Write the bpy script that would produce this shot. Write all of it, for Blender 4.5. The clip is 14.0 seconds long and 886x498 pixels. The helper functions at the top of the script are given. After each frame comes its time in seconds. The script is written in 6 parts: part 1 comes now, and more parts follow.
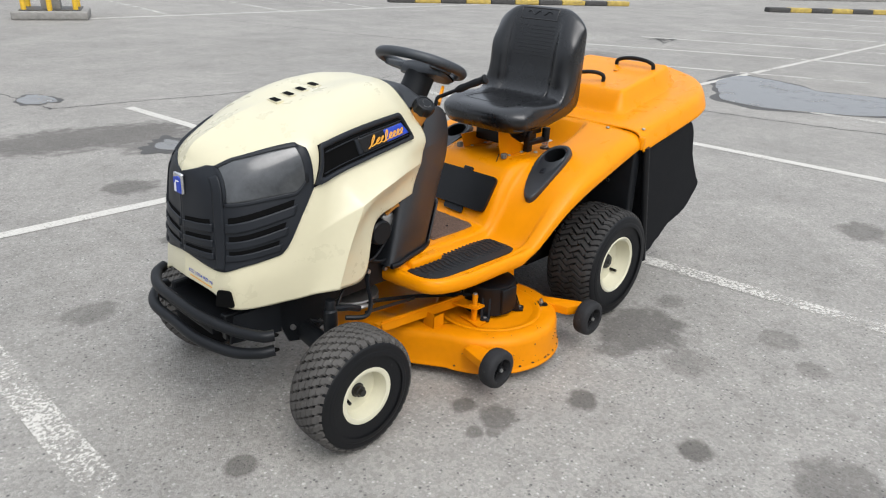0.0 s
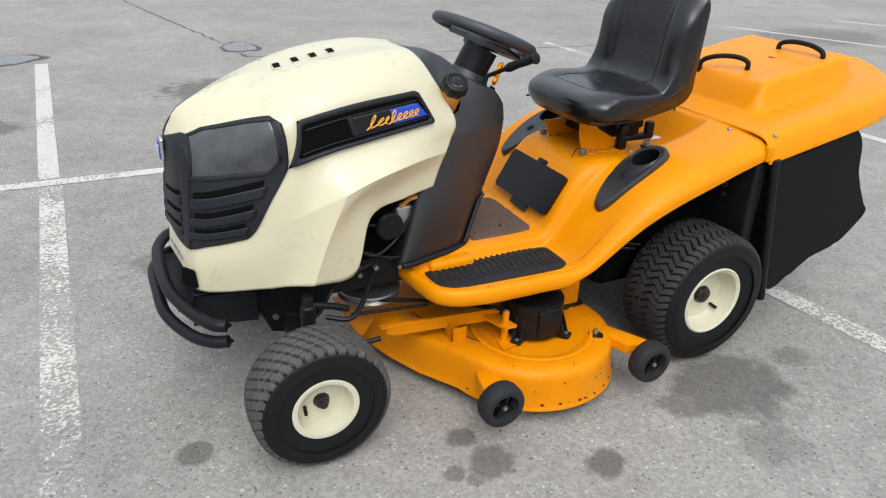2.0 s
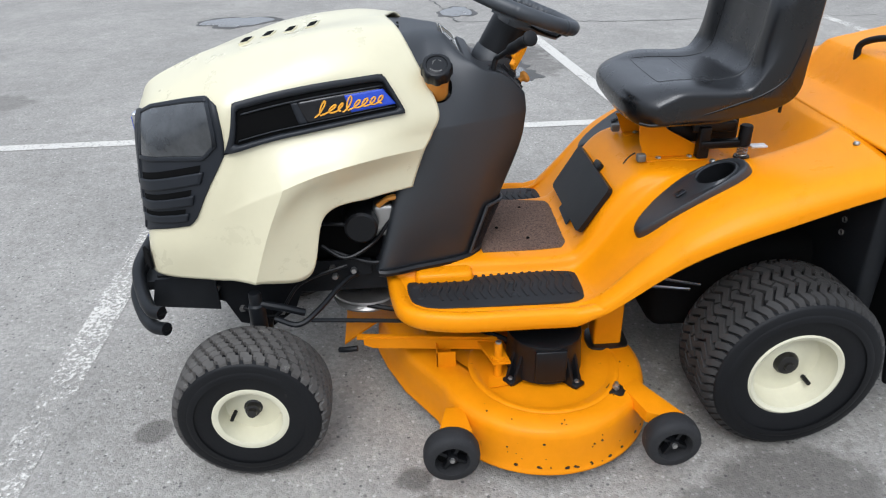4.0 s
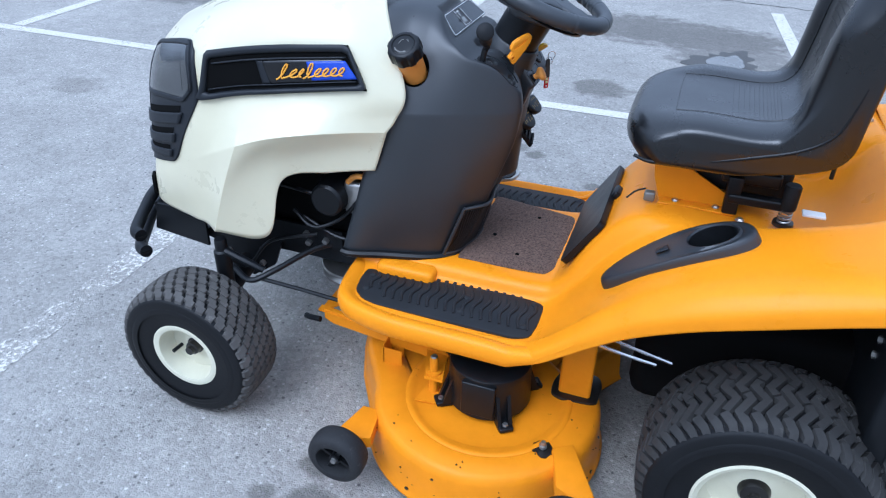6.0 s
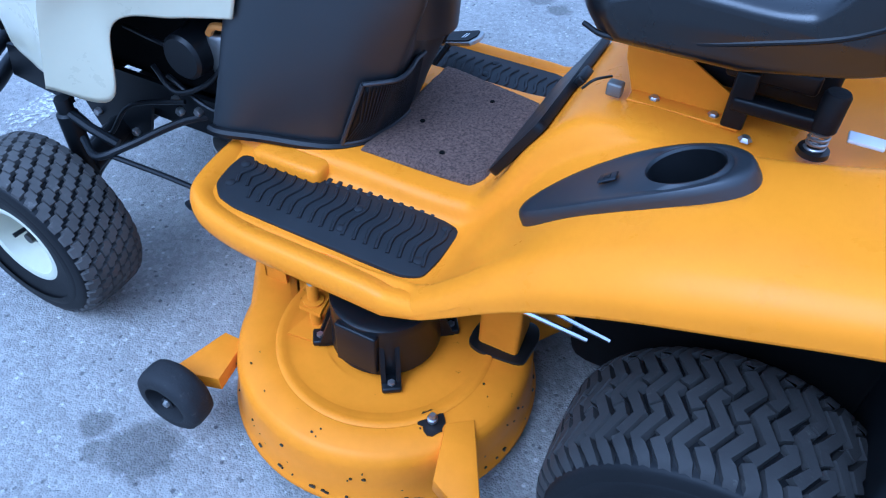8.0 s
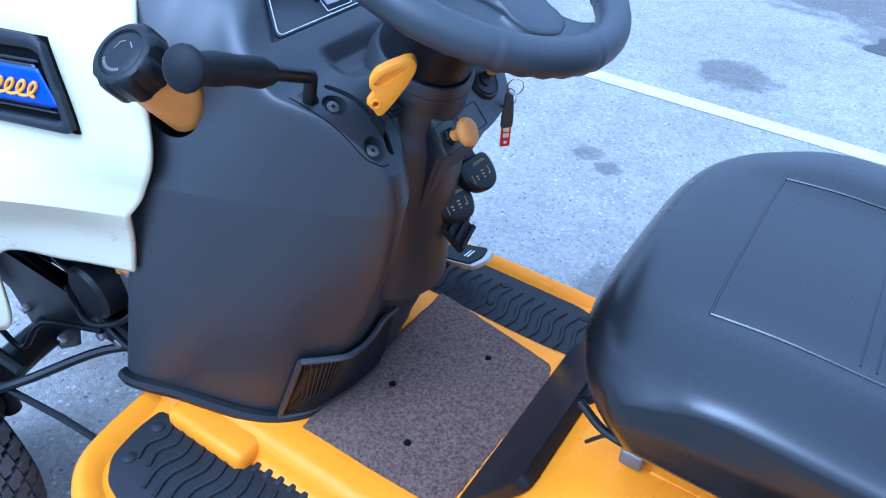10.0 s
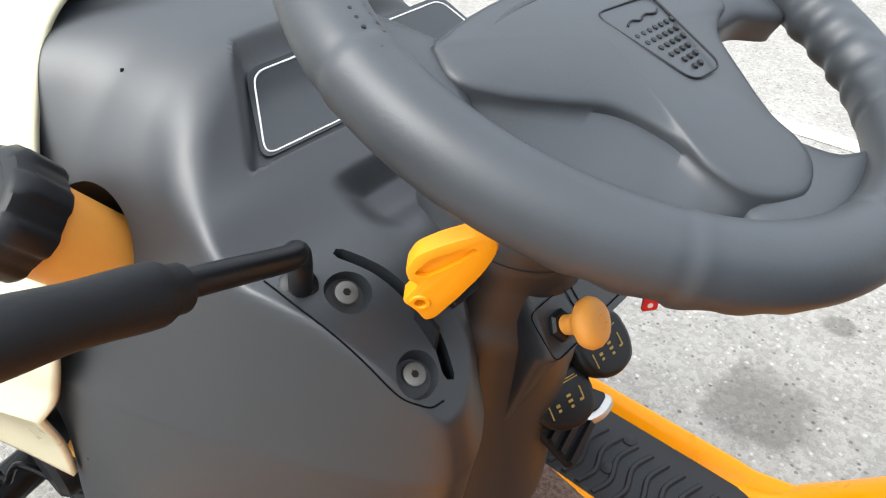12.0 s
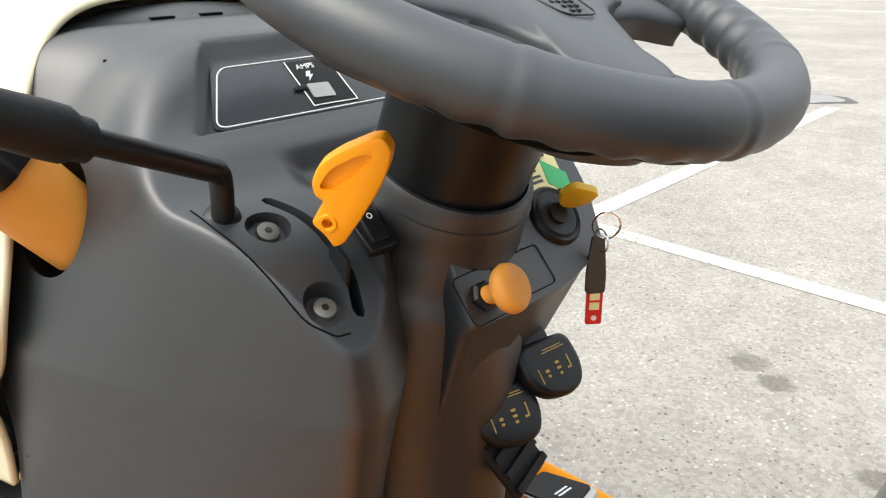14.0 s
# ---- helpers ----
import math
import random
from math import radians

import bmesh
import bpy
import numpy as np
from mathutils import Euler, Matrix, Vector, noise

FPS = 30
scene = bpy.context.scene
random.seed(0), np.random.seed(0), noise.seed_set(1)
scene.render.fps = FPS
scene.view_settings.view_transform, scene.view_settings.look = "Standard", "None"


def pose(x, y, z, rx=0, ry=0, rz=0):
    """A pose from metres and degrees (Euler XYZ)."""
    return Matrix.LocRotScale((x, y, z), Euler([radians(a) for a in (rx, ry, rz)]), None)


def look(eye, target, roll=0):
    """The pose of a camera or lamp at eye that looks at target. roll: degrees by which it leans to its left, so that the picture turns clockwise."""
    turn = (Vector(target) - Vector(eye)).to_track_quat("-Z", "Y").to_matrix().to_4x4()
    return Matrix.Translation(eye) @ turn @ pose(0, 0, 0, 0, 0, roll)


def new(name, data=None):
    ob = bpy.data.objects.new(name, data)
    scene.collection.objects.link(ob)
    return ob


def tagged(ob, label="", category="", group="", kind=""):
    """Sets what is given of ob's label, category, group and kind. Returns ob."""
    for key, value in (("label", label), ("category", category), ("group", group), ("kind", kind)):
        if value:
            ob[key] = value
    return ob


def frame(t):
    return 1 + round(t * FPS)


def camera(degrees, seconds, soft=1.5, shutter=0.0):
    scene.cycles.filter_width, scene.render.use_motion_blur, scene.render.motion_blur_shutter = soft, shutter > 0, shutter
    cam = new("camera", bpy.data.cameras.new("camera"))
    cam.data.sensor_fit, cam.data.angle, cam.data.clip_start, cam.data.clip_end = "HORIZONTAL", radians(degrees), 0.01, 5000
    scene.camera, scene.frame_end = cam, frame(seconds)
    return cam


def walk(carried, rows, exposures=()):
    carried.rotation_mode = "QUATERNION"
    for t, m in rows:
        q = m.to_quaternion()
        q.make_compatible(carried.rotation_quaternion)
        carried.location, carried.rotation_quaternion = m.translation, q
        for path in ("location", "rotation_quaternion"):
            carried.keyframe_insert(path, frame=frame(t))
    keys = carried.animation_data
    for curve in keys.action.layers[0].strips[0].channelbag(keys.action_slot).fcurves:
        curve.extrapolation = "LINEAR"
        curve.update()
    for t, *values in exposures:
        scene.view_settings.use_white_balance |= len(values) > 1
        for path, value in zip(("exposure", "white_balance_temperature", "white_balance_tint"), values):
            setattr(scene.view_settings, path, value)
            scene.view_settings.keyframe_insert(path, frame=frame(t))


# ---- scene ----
cam = camera(63.2, 14.0, soft=1.15)
PATH = [
    (0, (-1.16, -1.86, 1.409), (0.184, -0.592, 0.643), 2.2),
    (0.5, (-1.002, -1.837, 1.396), (0.234, -0.489, 0.586), 2.2),
    (1, (-0.839, -1.846, 1.405), (0.332, -0.458, 0.567), 2.6),
    (1.5, (-0.625, -1.902, 1.401), (0.338, -0.364, 0.559), 3.2),
    (2, (-0.439, -1.944, 1.398), (0.391, -0.348, 0.524), 2.5),
    (2.5, (-0.25, -1.926, 1.396), (0.441, -0.269, 0.514), 1.5),
    (3, (-0.038, -1.897, 1.383), (0.494, -0.211, 0.447), -0.6),
    (3.2, (0.062, -1.904, 1.364), (0.508, -0.185, 0.445), -0.5),
    (5.3, (0.843, -1.631, 1.385), (0.498, 0.029, 0.324), 0.3),
    (5.5, (0.929, -1.617, 1.381), (0.515, 0.025, 0.319), 1.9),
    (6, (1.06, -1.56, 1.386), (0.495, 0.034, 0.318), 1.2),
    (6.5, (1.143, -1.429, 1.346), (0.603, 0.125, 0.209), 2.6),
    (7, (1.179, -1.27, 1.284), (0.598, 0.148, -0.001), 2.3),
    (7.2, (1.196, -1.224, 1.263), (0.567, 0.147, -0.05), 1.7),
    (9.3, (1.201, -0.701, 1.167), (0.578, 0.543, -0.269), 2.8),
    (9.5, (1.167, -0.664, 1.197), (0.515, 0.609, -0.201), 3.2),
    (10, (1.08, -0.574, 1.235), (0.242, 0.753, -0.006), 2.8),
    (10.5, (1.067, -0.444, 1.276), (-0.017, 0.782, 0.125), 1.6),
    (11, (1.043, -0.364, 1.277), (-0.131, 0.771, 0.122), 0.4),
    (11.5, (0.943, -0.305, 1.235), (-0.227, 0.796, 0.044), -1.3),
    (12, (0.878, -0.273, 1.157), (-0.193, 0.888, -0.069), -1.2),
    (12.5, (0.87, -0.269, 1.107), (-0.225, 1.013, 0.031), -0.7),
    (13, (0.902, -0.27, 1.075), (-0.278, 1.092, 0.208), -1.7),
    (13.5, (0.955, -0.284, 1.051), (-0.333, 1.031, 0.269), -1.4),
    (14, (0.992, -0.29, 1.046), (-0.343, 0.991, 0.286), -1.3),
]
TINTS = [(0, .0, 6400, 10), (3.2, -.03, 6300, 10), (5.4, .17, 5300, 10), (6.1, .15, 4850, 10), (6.5, .13, 4350, 10), (7.2, .10, 4250, 10), (9.3, .22, 3500, 10), (9.6, .22, 3500, 10),
         (10.1, .68, 4350, 10), (10.6, .70, 5700, 10), (11.2, .68, 6600, 10), (12, 1.02, 6450, 8), (13, 1.02, 6800, 8), (14, .84, 6900, 8)]
walk(cam, [(t, look(eye, target, roll)) for t, eye, target, roll in PATH], TINTS)

# ---- world and light ----
SUN_UP, SUN_TURN = 52.0, 200.0
world = bpy.data.worlds.new("overcast_sky")
scene.world = world
world.use_nodes = True
wn, wl = world.node_tree.nodes, world.node_tree.links
wn.clear()
sky = wn.new("ShaderNodeTexSky")
sky.sky_type, sky.sun_disc = "NISHITA", False
sky.sun_elevation, sky.sun_rotation = radians(SUN_UP), radians(SUN_TURN)
sky.air_density, sky.dust_density, sky.ozone_density = 1.0, 6.0, 1.0
grey = wn.new("ShaderNodeHueSaturation")
grey.inputs["Saturation"].default_value = 0.22
bg = wn.new("ShaderNodeBackground")
out = wn.new("ShaderNodeOutputWorld")
wl.new(sky.outputs[0], grey.inputs["Color"])
cloud = wn.new("ShaderNodeMix")
cloud.data_type = "RGBA"
cloud.inputs[0].default_value, cloud.inputs[7].default_value = 0.6, (6.7, 7.25, 8.1, 1)
wl.new(grey.outputs[0], cloud.inputs[6])
# an overcast sky is brighter overhead than near the horizon
where, rise, shade = wn.new("ShaderNodeTexCoord"), wn.new("ShaderNodeSeparateXYZ"), wn.new("ShaderNodeMapRange")
wl.new(where.outputs["Generated"], rise.inputs[0])
wl.new(rise.outputs["Z"], shade.inputs["Value"])
shade.inputs["From Min"].default_value, shade.inputs["From Max"].default_value = 0.0, 1.0
shade.inputs["To Min"].default_value, shade.inputs["To Max"].default_value = 0.0, 1.0
rise_curve = wn.new("ShaderNodeValToRGB")
rise_curve.color_ramp.elements.new(0.09)
rise_curve.color_ramp.elements.new(0.4)
for stop, (place, level) in zip(rise_curve.color_ramp.elements, ((0.0, 0.045), (0.09, 0.118), (0.4, 0.155), (1.0, 0.245))):
    stop.position, stop.color = place, (level, level, level, 1)
wl.new(shade.outputs[0], rise_curve.inputs["Fac"])
wl.new(rise_curve.outputs["Color"], bg.inputs["Strength"])
wl.new(cloud.outputs[2], bg.inputs["Color"])
wl.new(bg.outputs[0], out.inputs["Surface"])
sun = new("sun", bpy.data.lights.new("sun", "SUN"))
sun.data.energy, sun.data.angle, sun.data.color = 1.2, radians(40), (1.0, 0.97, 0.93)
sun.matrix_world = pose(0, 0, 30, 90 - SUN_UP, 0, 180 - SUN_TURN)


# ---- materials ----
def ramp(nt, fac, stops):
    r = nt.nodes.new("ShaderNodeValToRGB")
    el = r.color_ramp.elements
    while len(el) < len(stops):
        el.new(0.5)
    for e, (p, c) in zip(el, stops):
        e.position, e.color = p, (*c, 1) if len(c) == 3 else c
    nt.links.new(fac, r.inputs["Fac"])
    return r.outputs["Color"]


def noise_node(nt, scale, detail=4.0, rough=0.6, kind="noise", space="Object"):
    tc = nt.nodes.new("ShaderNodeTexCoord")
    n = nt.nodes.new("ShaderNodeTexVoronoi" if kind == "voronoi" else "ShaderNodeTexNoise")
    n.inputs["Scale"].default_value = scale
    if kind == "noise":
        n.inputs["Detail"].default_value, n.inputs["Roughness"].default_value = detail, rough
    nt.links.new(tc.outputs[space], n.inputs["Vector"])
    return n


def mixc(nt, fac, a, b):
    m = nt.nodes.new("ShaderNodeMix")
    m.data_type = "RGBA"
    for sock, val in ((m.inputs[0], fac), (m.inputs[6], a), (m.inputs[7], b)):
        if isinstance(val, (int, float)):
            sock.default_value = val
        elif isinstance(val, tuple):
            sock.default_value = (*val, 1)
        else:
            nt.links.new(val, sock)
    return m.outputs[2]


def material(name, colour, rough=0.5, metal=0.0, grain=300.0, bump=0.15, depth=0.0004, vary=0.15, blotch=9.0,
             dirt=None, dirt_amount=0.0, coat=0.0, spec=0.5, rough_vary=0.12):
    """A painted, moulded or metal surface: fine grain relief, soft blotches of tone and gloss, optional dirt."""
    m = bpy.data.materials.new(name)
    m.use_nodes = True
    nt = m.node_tree
    b = nt.nodes["Principled BSDF"]
    big, fine = noise_node(nt, blotch, 5, 0.65), noise_node(nt, grain, 3, 0.6)
    dark = tuple(c * (1 - vary) for c in colour)
    light = tuple(min(1, c * (1 + vary * 0.6)) for c in colour)
    col = ramp(nt, big.outputs["Fac"], [(0.3, dark), (0.7, light)])
    if dirt:
        spots = noise_node(nt, blotch * 4.3, 8, 0.75)
        mask = ramp(nt, spots.outputs["Fac"], [(0.62 - 0.3 * dirt_amount, (0, 0, 0)), (0.74 - 0.2 * dirt_amount, (1, 1, 1))])
        col = mixc(nt, mask, col, dirt)
    nt.links.new(col, b.inputs["Base Color"])
    rr = nt.nodes.new("ShaderNodeMapRange")
    rr.inputs["To Min"].default_value, rr.inputs["To Max"].default_value = max(0.03, rough - rough_vary), min(1, rough + rough_vary)
    nt.links.new(big.outputs["Fac"], rr.inputs["Value"])
    nt.links.new(rr.outputs[0], b.inputs["Roughness"])
    b.inputs["Metallic"].default_value = metal
    b.inputs["Specular IOR Level"].default_value = spec
    b.inputs["Coat Weight"].default_value = coat
    b.inputs["Coat Roughness"].default_value = max(0.12, rough - 0.05)
    b.inputs["Coat IOR"].default_value = 1.6
    if bump:
        bn = nt.nodes.new("ShaderNodeBump")
        bn.inputs["Strength"].default_value, bn.inputs["Distance"].default_value = bump, depth
        nt.links.new(fine.outputs["Fac"], bn.inputs["Height"])
        nt.links.new(bn.outputs[0], b.inputs["Normal"])
    return m


CREAM = material("cream_paint", (0.62, 0.572, 0.395), 0.30, vary=0.035, bump=0.04, coat=0.25, dirt=(0.5, 0.46, 0.33), dirt_amount=-0.55)
ORANGE = material("orange_paint", (0.76, 0.258, 0.0004), 0.30, vary=0.05, bump=0.05, spec=0.15, dirt=(0.42, 0.17, 0.02), dirt_amount=-0.3)
ORANGE_WORN = material("worn_orange_deck_paint", (0.72, 0.238, 0.0004), 0.38, spec=0.15, vary=0.10, bump=0.15, dirt=(0.07, 0.04, 0.025), dirt_amount=-0.12)
ORANGE_PLASTIC = material("orange_plastic", (0.80, 0.29, 0.004), 0.42, spec=0.3, vary=0.06, bump=0.1)
FADED_ORANGE = material("faded_orange_plastic", (0.64, 0.265, 0.045), 0.5, spec=0.3, vary=0.12, bump=0.1)
DASH = material("grey_black_moulded_plastic", (0.0115, 0.0137, 0.0168), 0.48, spec=0.85, rough_vary=0.08, vary=0.2, grain=900, bump=0.16, depth=0.00025, dirt=(0.05, 0.048, 0.044), dirt_amount=-0.35)
GRILLE = material("dark_grey_grille_plastic", (0.012, 0.0142, 0.018), 0.46, spec=0.3, vary=0.15, grain=700, bump=0.3, depth=0.0003)
BLACK = material("satin_black_plastic", (0.007, 0.0075, 0.0085), 0.36, spec=0.25, vary=0.25, grain=500, bump=0.25, depth=0.0003)
FRAME = material("black_chassis_steel", (0.008, 0.009, 0.0105), 0.42, spec=0.22, vary=0.3, bump=0.2, dirt=(0.05, 0.04, 0.03), dirt_amount=-0.05)
# near-black: paints the shade inside slots, holes and gaps; also colours engine masses
VOID = material("shade_and_engine_black", (0.004, 0.004, 0.004), 0.9, vary=0.3, spec=0.08)
GRIP = material("worn_grey_black_rubber", (0.030, 0.0342, 0.039), 0.45, spec=0.6, vary=0.25, grain=500, bump=0.25, depth=0.0003)
VINYL = material("black_seat_vinyl", (0.0045, 0.0048, 0.0056), 0.29, vary=0.2, grain=420, bump=0.25, depth=0.0004, spec=0.45, coat=0.28)
RUBBER = material("tyre_rubber", (0.006, 0.0064, 0.0074), 0.55, spec=0.25, vary=0.25, grain=160, bump=0.4, depth=0.0008, dirt=(0.035, 0.033, 0.031), dirt_amount=-0.1)
TREAD = material("dusty_tread_rubber", (0.085, 0.080, 0.074), 0.85, spec=0.25, vary=0.3, grain=140, bump=0.5, depth=0.001, dirt=(0.15, 0.143, 0.13), dirt_amount=0.1)
BAR_TREAD = material("dark_tread_rubber", (0.034, 0.0325, 0.031), 0.75, spec=0.3, vary=0.35, grain=140, bump=0.5, depth=0.001, dirt=(0.075, 0.070, 0.063), dirt_amount=0.02)
RIM = material("cream_rim_paint", (0.62, 0.59, 0.44), 0.42, vary=0.08, bump=0.08, dirt=(0.20, 0.15, 0.10), dirt_amount=-0.12)
GREASE = material("greasy_hub_iron", (0.012, 0.011, 0.010), 0.35, vary=0.4, bump=0.4)
STEEL = material("dull_zinc_steel", (0.42, 0.41, 0.39), 0.38, 0.9, vary=0.2, bump=0.15)
SCREW = material("dull_grey_screw", (0.20, 0.195, 0.18), 0.5, 0.6, vary=0.3, bump=0.3)
CHROME = material("worn_bright_metal", (0.62, 0.62, 0.63), 0.22, 1.0, vary=0.1, bump=0.05)
MAT = material("brown_floor_carpet", (0.21, 0.128, 0.092), 0.95, vary=0.75, grain=520, bump=1.0, depth=0.008, blotch=210)
PAD = material("ribbed_rubber_pad", (0.018, 0.019, 0.021), 0.6, spec=0.25, vary=0.25, grain=400, bump=0.35)
BAG = material("black_bag_cloth", (0.006, 0.0064, 0.0075), 0.8, spec=0.2, vary=0.2, grain=900, bump=0.5, depth=0.0008)
BLUE = material("blue_decal", (0.012, 0.05, 0.42), 0.4, vary=0.05)
DECAL_ORANGE = material("orange_decal", (0.78, 0.36, 0.03), 0.4, vary=0.05)
WHITE = material("white_print", (0.75, 0.75, 0.74), 0.45, vary=0.08)
YELLOW = material("yellow_paint", (0.72, 0.45, 0.03), 0.5, vary=0.15)
RED = material("red_plastic", (0.62, 0.02, 0.025), 0.4, vary=0.08)
GREEN = material("green_print", (0.02, 0.42, 0.14), 0.45, vary=0.05)
CREAM_PRINT = material("pale_yellow_print", (0.75, 0.70, 0.35), 0.45, vary=0.05)
LEATHER = material("brown_leather", (0.05, 0.04, 0.032), 0.6, vary=0.2, bump=0.4)
KEY_YELLOW = material("yellow_key_plastic", (0.70, 0.42, 0.02), 0.4, vary=0.08)
KERB = material("weathered_concrete_kerb", (0.27, 0.26, 0.24), 0.85, vary=0.25, grain=60, bump=0.5, depth=0.003)
GAUGE = material("dark_gauge_acrylic", (0.030, 0.034, 0.038), 0.22, vary=0.2, bump=0.0, rough_vary=0.06)
GLASS_DARK = material("smoky_headlight_lens", (0.045, 0.048, 0.05), 0.12, vary=0.5, bump=0.0, coat=0.6, rough_vary=0.06, blotch=16)


# ---- mesh helpers ----
def weights(ts, n, sharp=()):
    """Catmull-Rom weights of n control points at the parameters ts, broken at the sharp knots."""
    w = np.zeros((len(ts), n))
    if sharp:
        ends = [0, *sharp, n - 1]
        for r, t in enumerate(ts):
            k = max(i for i in range(len(ends) - 1) if t >= ends[i])
            a, b = ends[k], ends[k + 1]
            w[r, a:b + 1] = weights([t - a], b - a + 1)[0]
        return w
    for r, t in enumerate(ts):
        i = min(int(t), n - 2)
        f = t - i
        cs = (-0.5 * f + f * f - 0.5 * f ** 3, 1 - 2.5 * f * f + 1.5 * f ** 3, 0.5 * f + 2 * f * f - 1.5 * f ** 3, -0.5 * f * f + 0.5 * f ** 3)
        for k, c in zip((i - 1, i, i + 1, i + 2), cs):
            if k < 0:
                w[r, 0] += 2 * c
                w[r, 1] -= c
            elif k >= n:
                w[r, n - 1] += 2 * c
                w[r, n - 2] -= c
            else:
                w[r, k] += c
    return w


class Skin:
    """A smooth sheet through rows of control points: v picks the row, u the place along it."""

    def __init__(self, rows, sharp_u=(), sharp_v=()):
        self.su, self.sv = sharp_u, sharp_v
        self.g = np.array(rows, float)
        self.nv, self.nu = self.g.shape[:2]

    def sheet(self, us, vs):
        return np.einsum("av,vuc,bu->abc", weights(vs, self.nv, self.sv), self.g, weights(us, self.nu, self.su))

    def at(self, u, v, lift=0.0, flip=1):
        e = 0.02
        p = self.sheet([u], [v])[0, 0]
        u0, u1 = max(0, u - e), min(self.nu - 1, u + e)
        v0, v1 = max(0, v - e), min(self.nv - 1, v + e)
        du = self.sheet([u1], [v])[0, 0] - self.sheet([u0], [v])[0, 0]
        dv = self.sheet([u], [v1])[0, 0] - self.sheet([u], [v0])[0, 0]
        n = np.cross(du, dv)
        n = n / (np.linalg.norm(n) + 1e-12)
        return p + n * lift * flip


def grid_bm(pts, wrap_u=False, wrap_v=False, caps=False):
    bm = bmesh.new()
    rows = [[bm.verts.new(p) for p in row] for row in pts]
    nv, nu = len(rows), len(rows[0])
    for i in range(nv if wrap_v else nv - 1):
        for j in range(nu if wrap_u else nu - 1):
            a, b, c, d = rows[i][j], rows[i][(j + 1) % nu], rows[(i + 1) % nv][(j + 1) % nu], rows[(i + 1) % nv][j]
            bm.faces.new((a, b, c, d))
    if caps:
        bm.faces.new(list(reversed(rows[0])))
        bm.faces.new(rows[-1])
    bmesh.ops.remove_doubles(bm, verts=bm.verts, dist=1e-5)
    bmesh.ops.recalc_face_normals(bm, faces=bm.faces)
    return bm


def part(name, bm, mat, parent=None, label="", solid=0.0, angle=38, bevel=0.0, offset=-1.0):
    me = bpy.data.meshes.new(name)
    bm.to_mesh(me)
    bm.free()
    for p in me.polygons:
        p.use_smooth = True
    me.set_sharp_from_angle(angle=radians(angle))
    me.materials.append(mat)
    ob = new(name, me)
    if parent:
        ob.parent = parent
    if solid:
        s = ob.modifiers.new("thick", "SOLIDIFY")
        s.thickness, s.offset = solid, offset
    if bevel:
        b = ob.modifiers.new("edge", "BEVEL")
        b.width, b.segments, b.limit_method, b.angle_limit = bevel, 2, "ANGLE", radians(35)
        b.harden_normals = False
    if label:
        ob["label"] = label
    return ob


def thing(name, label, category, group="", kind=""):
    ob = new(name)
    ob.empty_display_size = 0.1
    return tagged(ob, label, category, group, kind)


def mirror(pts):
    """Rows from the middle (y = 0) to the left edge, made whole on both sides."""
    g = np.array(pts, float)
    other = g[:0:-1] * np.array([1, -1, 1])
    return np.concatenate([other, g])


def box_bm(x0, x1, y0, y1, z0, z1, m=None, bm=None):
    bm = bm or bmesh.new()
    r = bmesh.ops.create_cube(bm, size=1.0)
    t = Matrix.Translation(((x0 + x1) / 2, (y0 + y1) / 2, (z0 + z1) / 2)) @ Matrix.Diagonal((x1 - x0, y1 - y0, z1 - z0, 1))
    bmesh.ops.transform(bm, matrix=(m @ t) if m else t, verts=r["verts"])
    return bm


def round_box(x0, x1, y0, y1, z0, z1, r, m=None, seg=3, bm=None):
    bm2 = box_bm(x0, x1, y0, y1, z0, z1)
    bmesh.ops.bevel(bm2, geom=bm2.edges[:], offset=r, segments=seg, profile=0.5, affect="EDGES")
    if m:
        bm2.transform(m)
    if bm is None:
        return bm2
    me = bpy.data.meshes.new("tmp")
    bm2.to_mesh(me)
    bm.from_mesh(me)
    bpy.data.meshes.remove(me)
    bm2.free()
    return bm


def join(*bms):
    base = bms[0]
    for b in bms[1:]:
        me = bpy.data.meshes.new("tmp")
        b.to_mesh(me)
        base.from_mesh(me)
        bpy.data.meshes.remove(me)
        b.free()
    return base


def lathe(profile, n=48, axis="y", m=None, closed=False):
    """Turn (radius, along) points about an axis through the origin."""
    pts = []
    for i in range(n):
        a = 2 * math.pi * i / n
        row = []
        for r, h in profile:
            c, s = r * math.cos(a), r * math.sin(a)
            row.append({"y": (c, h, s), "z": (c, s, h), "x": (h, c, s)}[axis])
        pts.append(row)
    bm = grid_bm(pts, wrap_v=True, wrap_u=closed)
    if m:
        bm.transform(m)
    return bm


def smooth_path(pts, n):
    g = np.array(pts, float)
    return weights(np.linspace(0, len(g) - 1, n), len(g)) @ g


def tube(pts, r, n=10, steps=0, caps=True, radii=None):
    """A round bar along a line of points."""
    line = smooth_path(pts, steps) if steps else np.array(pts, float)
    rows, up = [], Vector((0.13, 0.31, 0.94)).normalized()
    for i, p in enumerate(line):
        a, b = line[max(0, i - 1)], line[min(len(line) - 1, i + 1)]
        d = Vector(b - a).normalized()
        s = d.cross(up).normalized()
        up = s.cross(d).normalized()
        rr = radii[i] if radii is not None else r
        rows.append([Vector(p) + (s * math.cos(k * 2 * math.pi / n) + up * math.sin(k * 2 * math.pi / n)) * rr for k in range(n)])
    return grid_bm(rows, wrap_u=True, caps=caps)


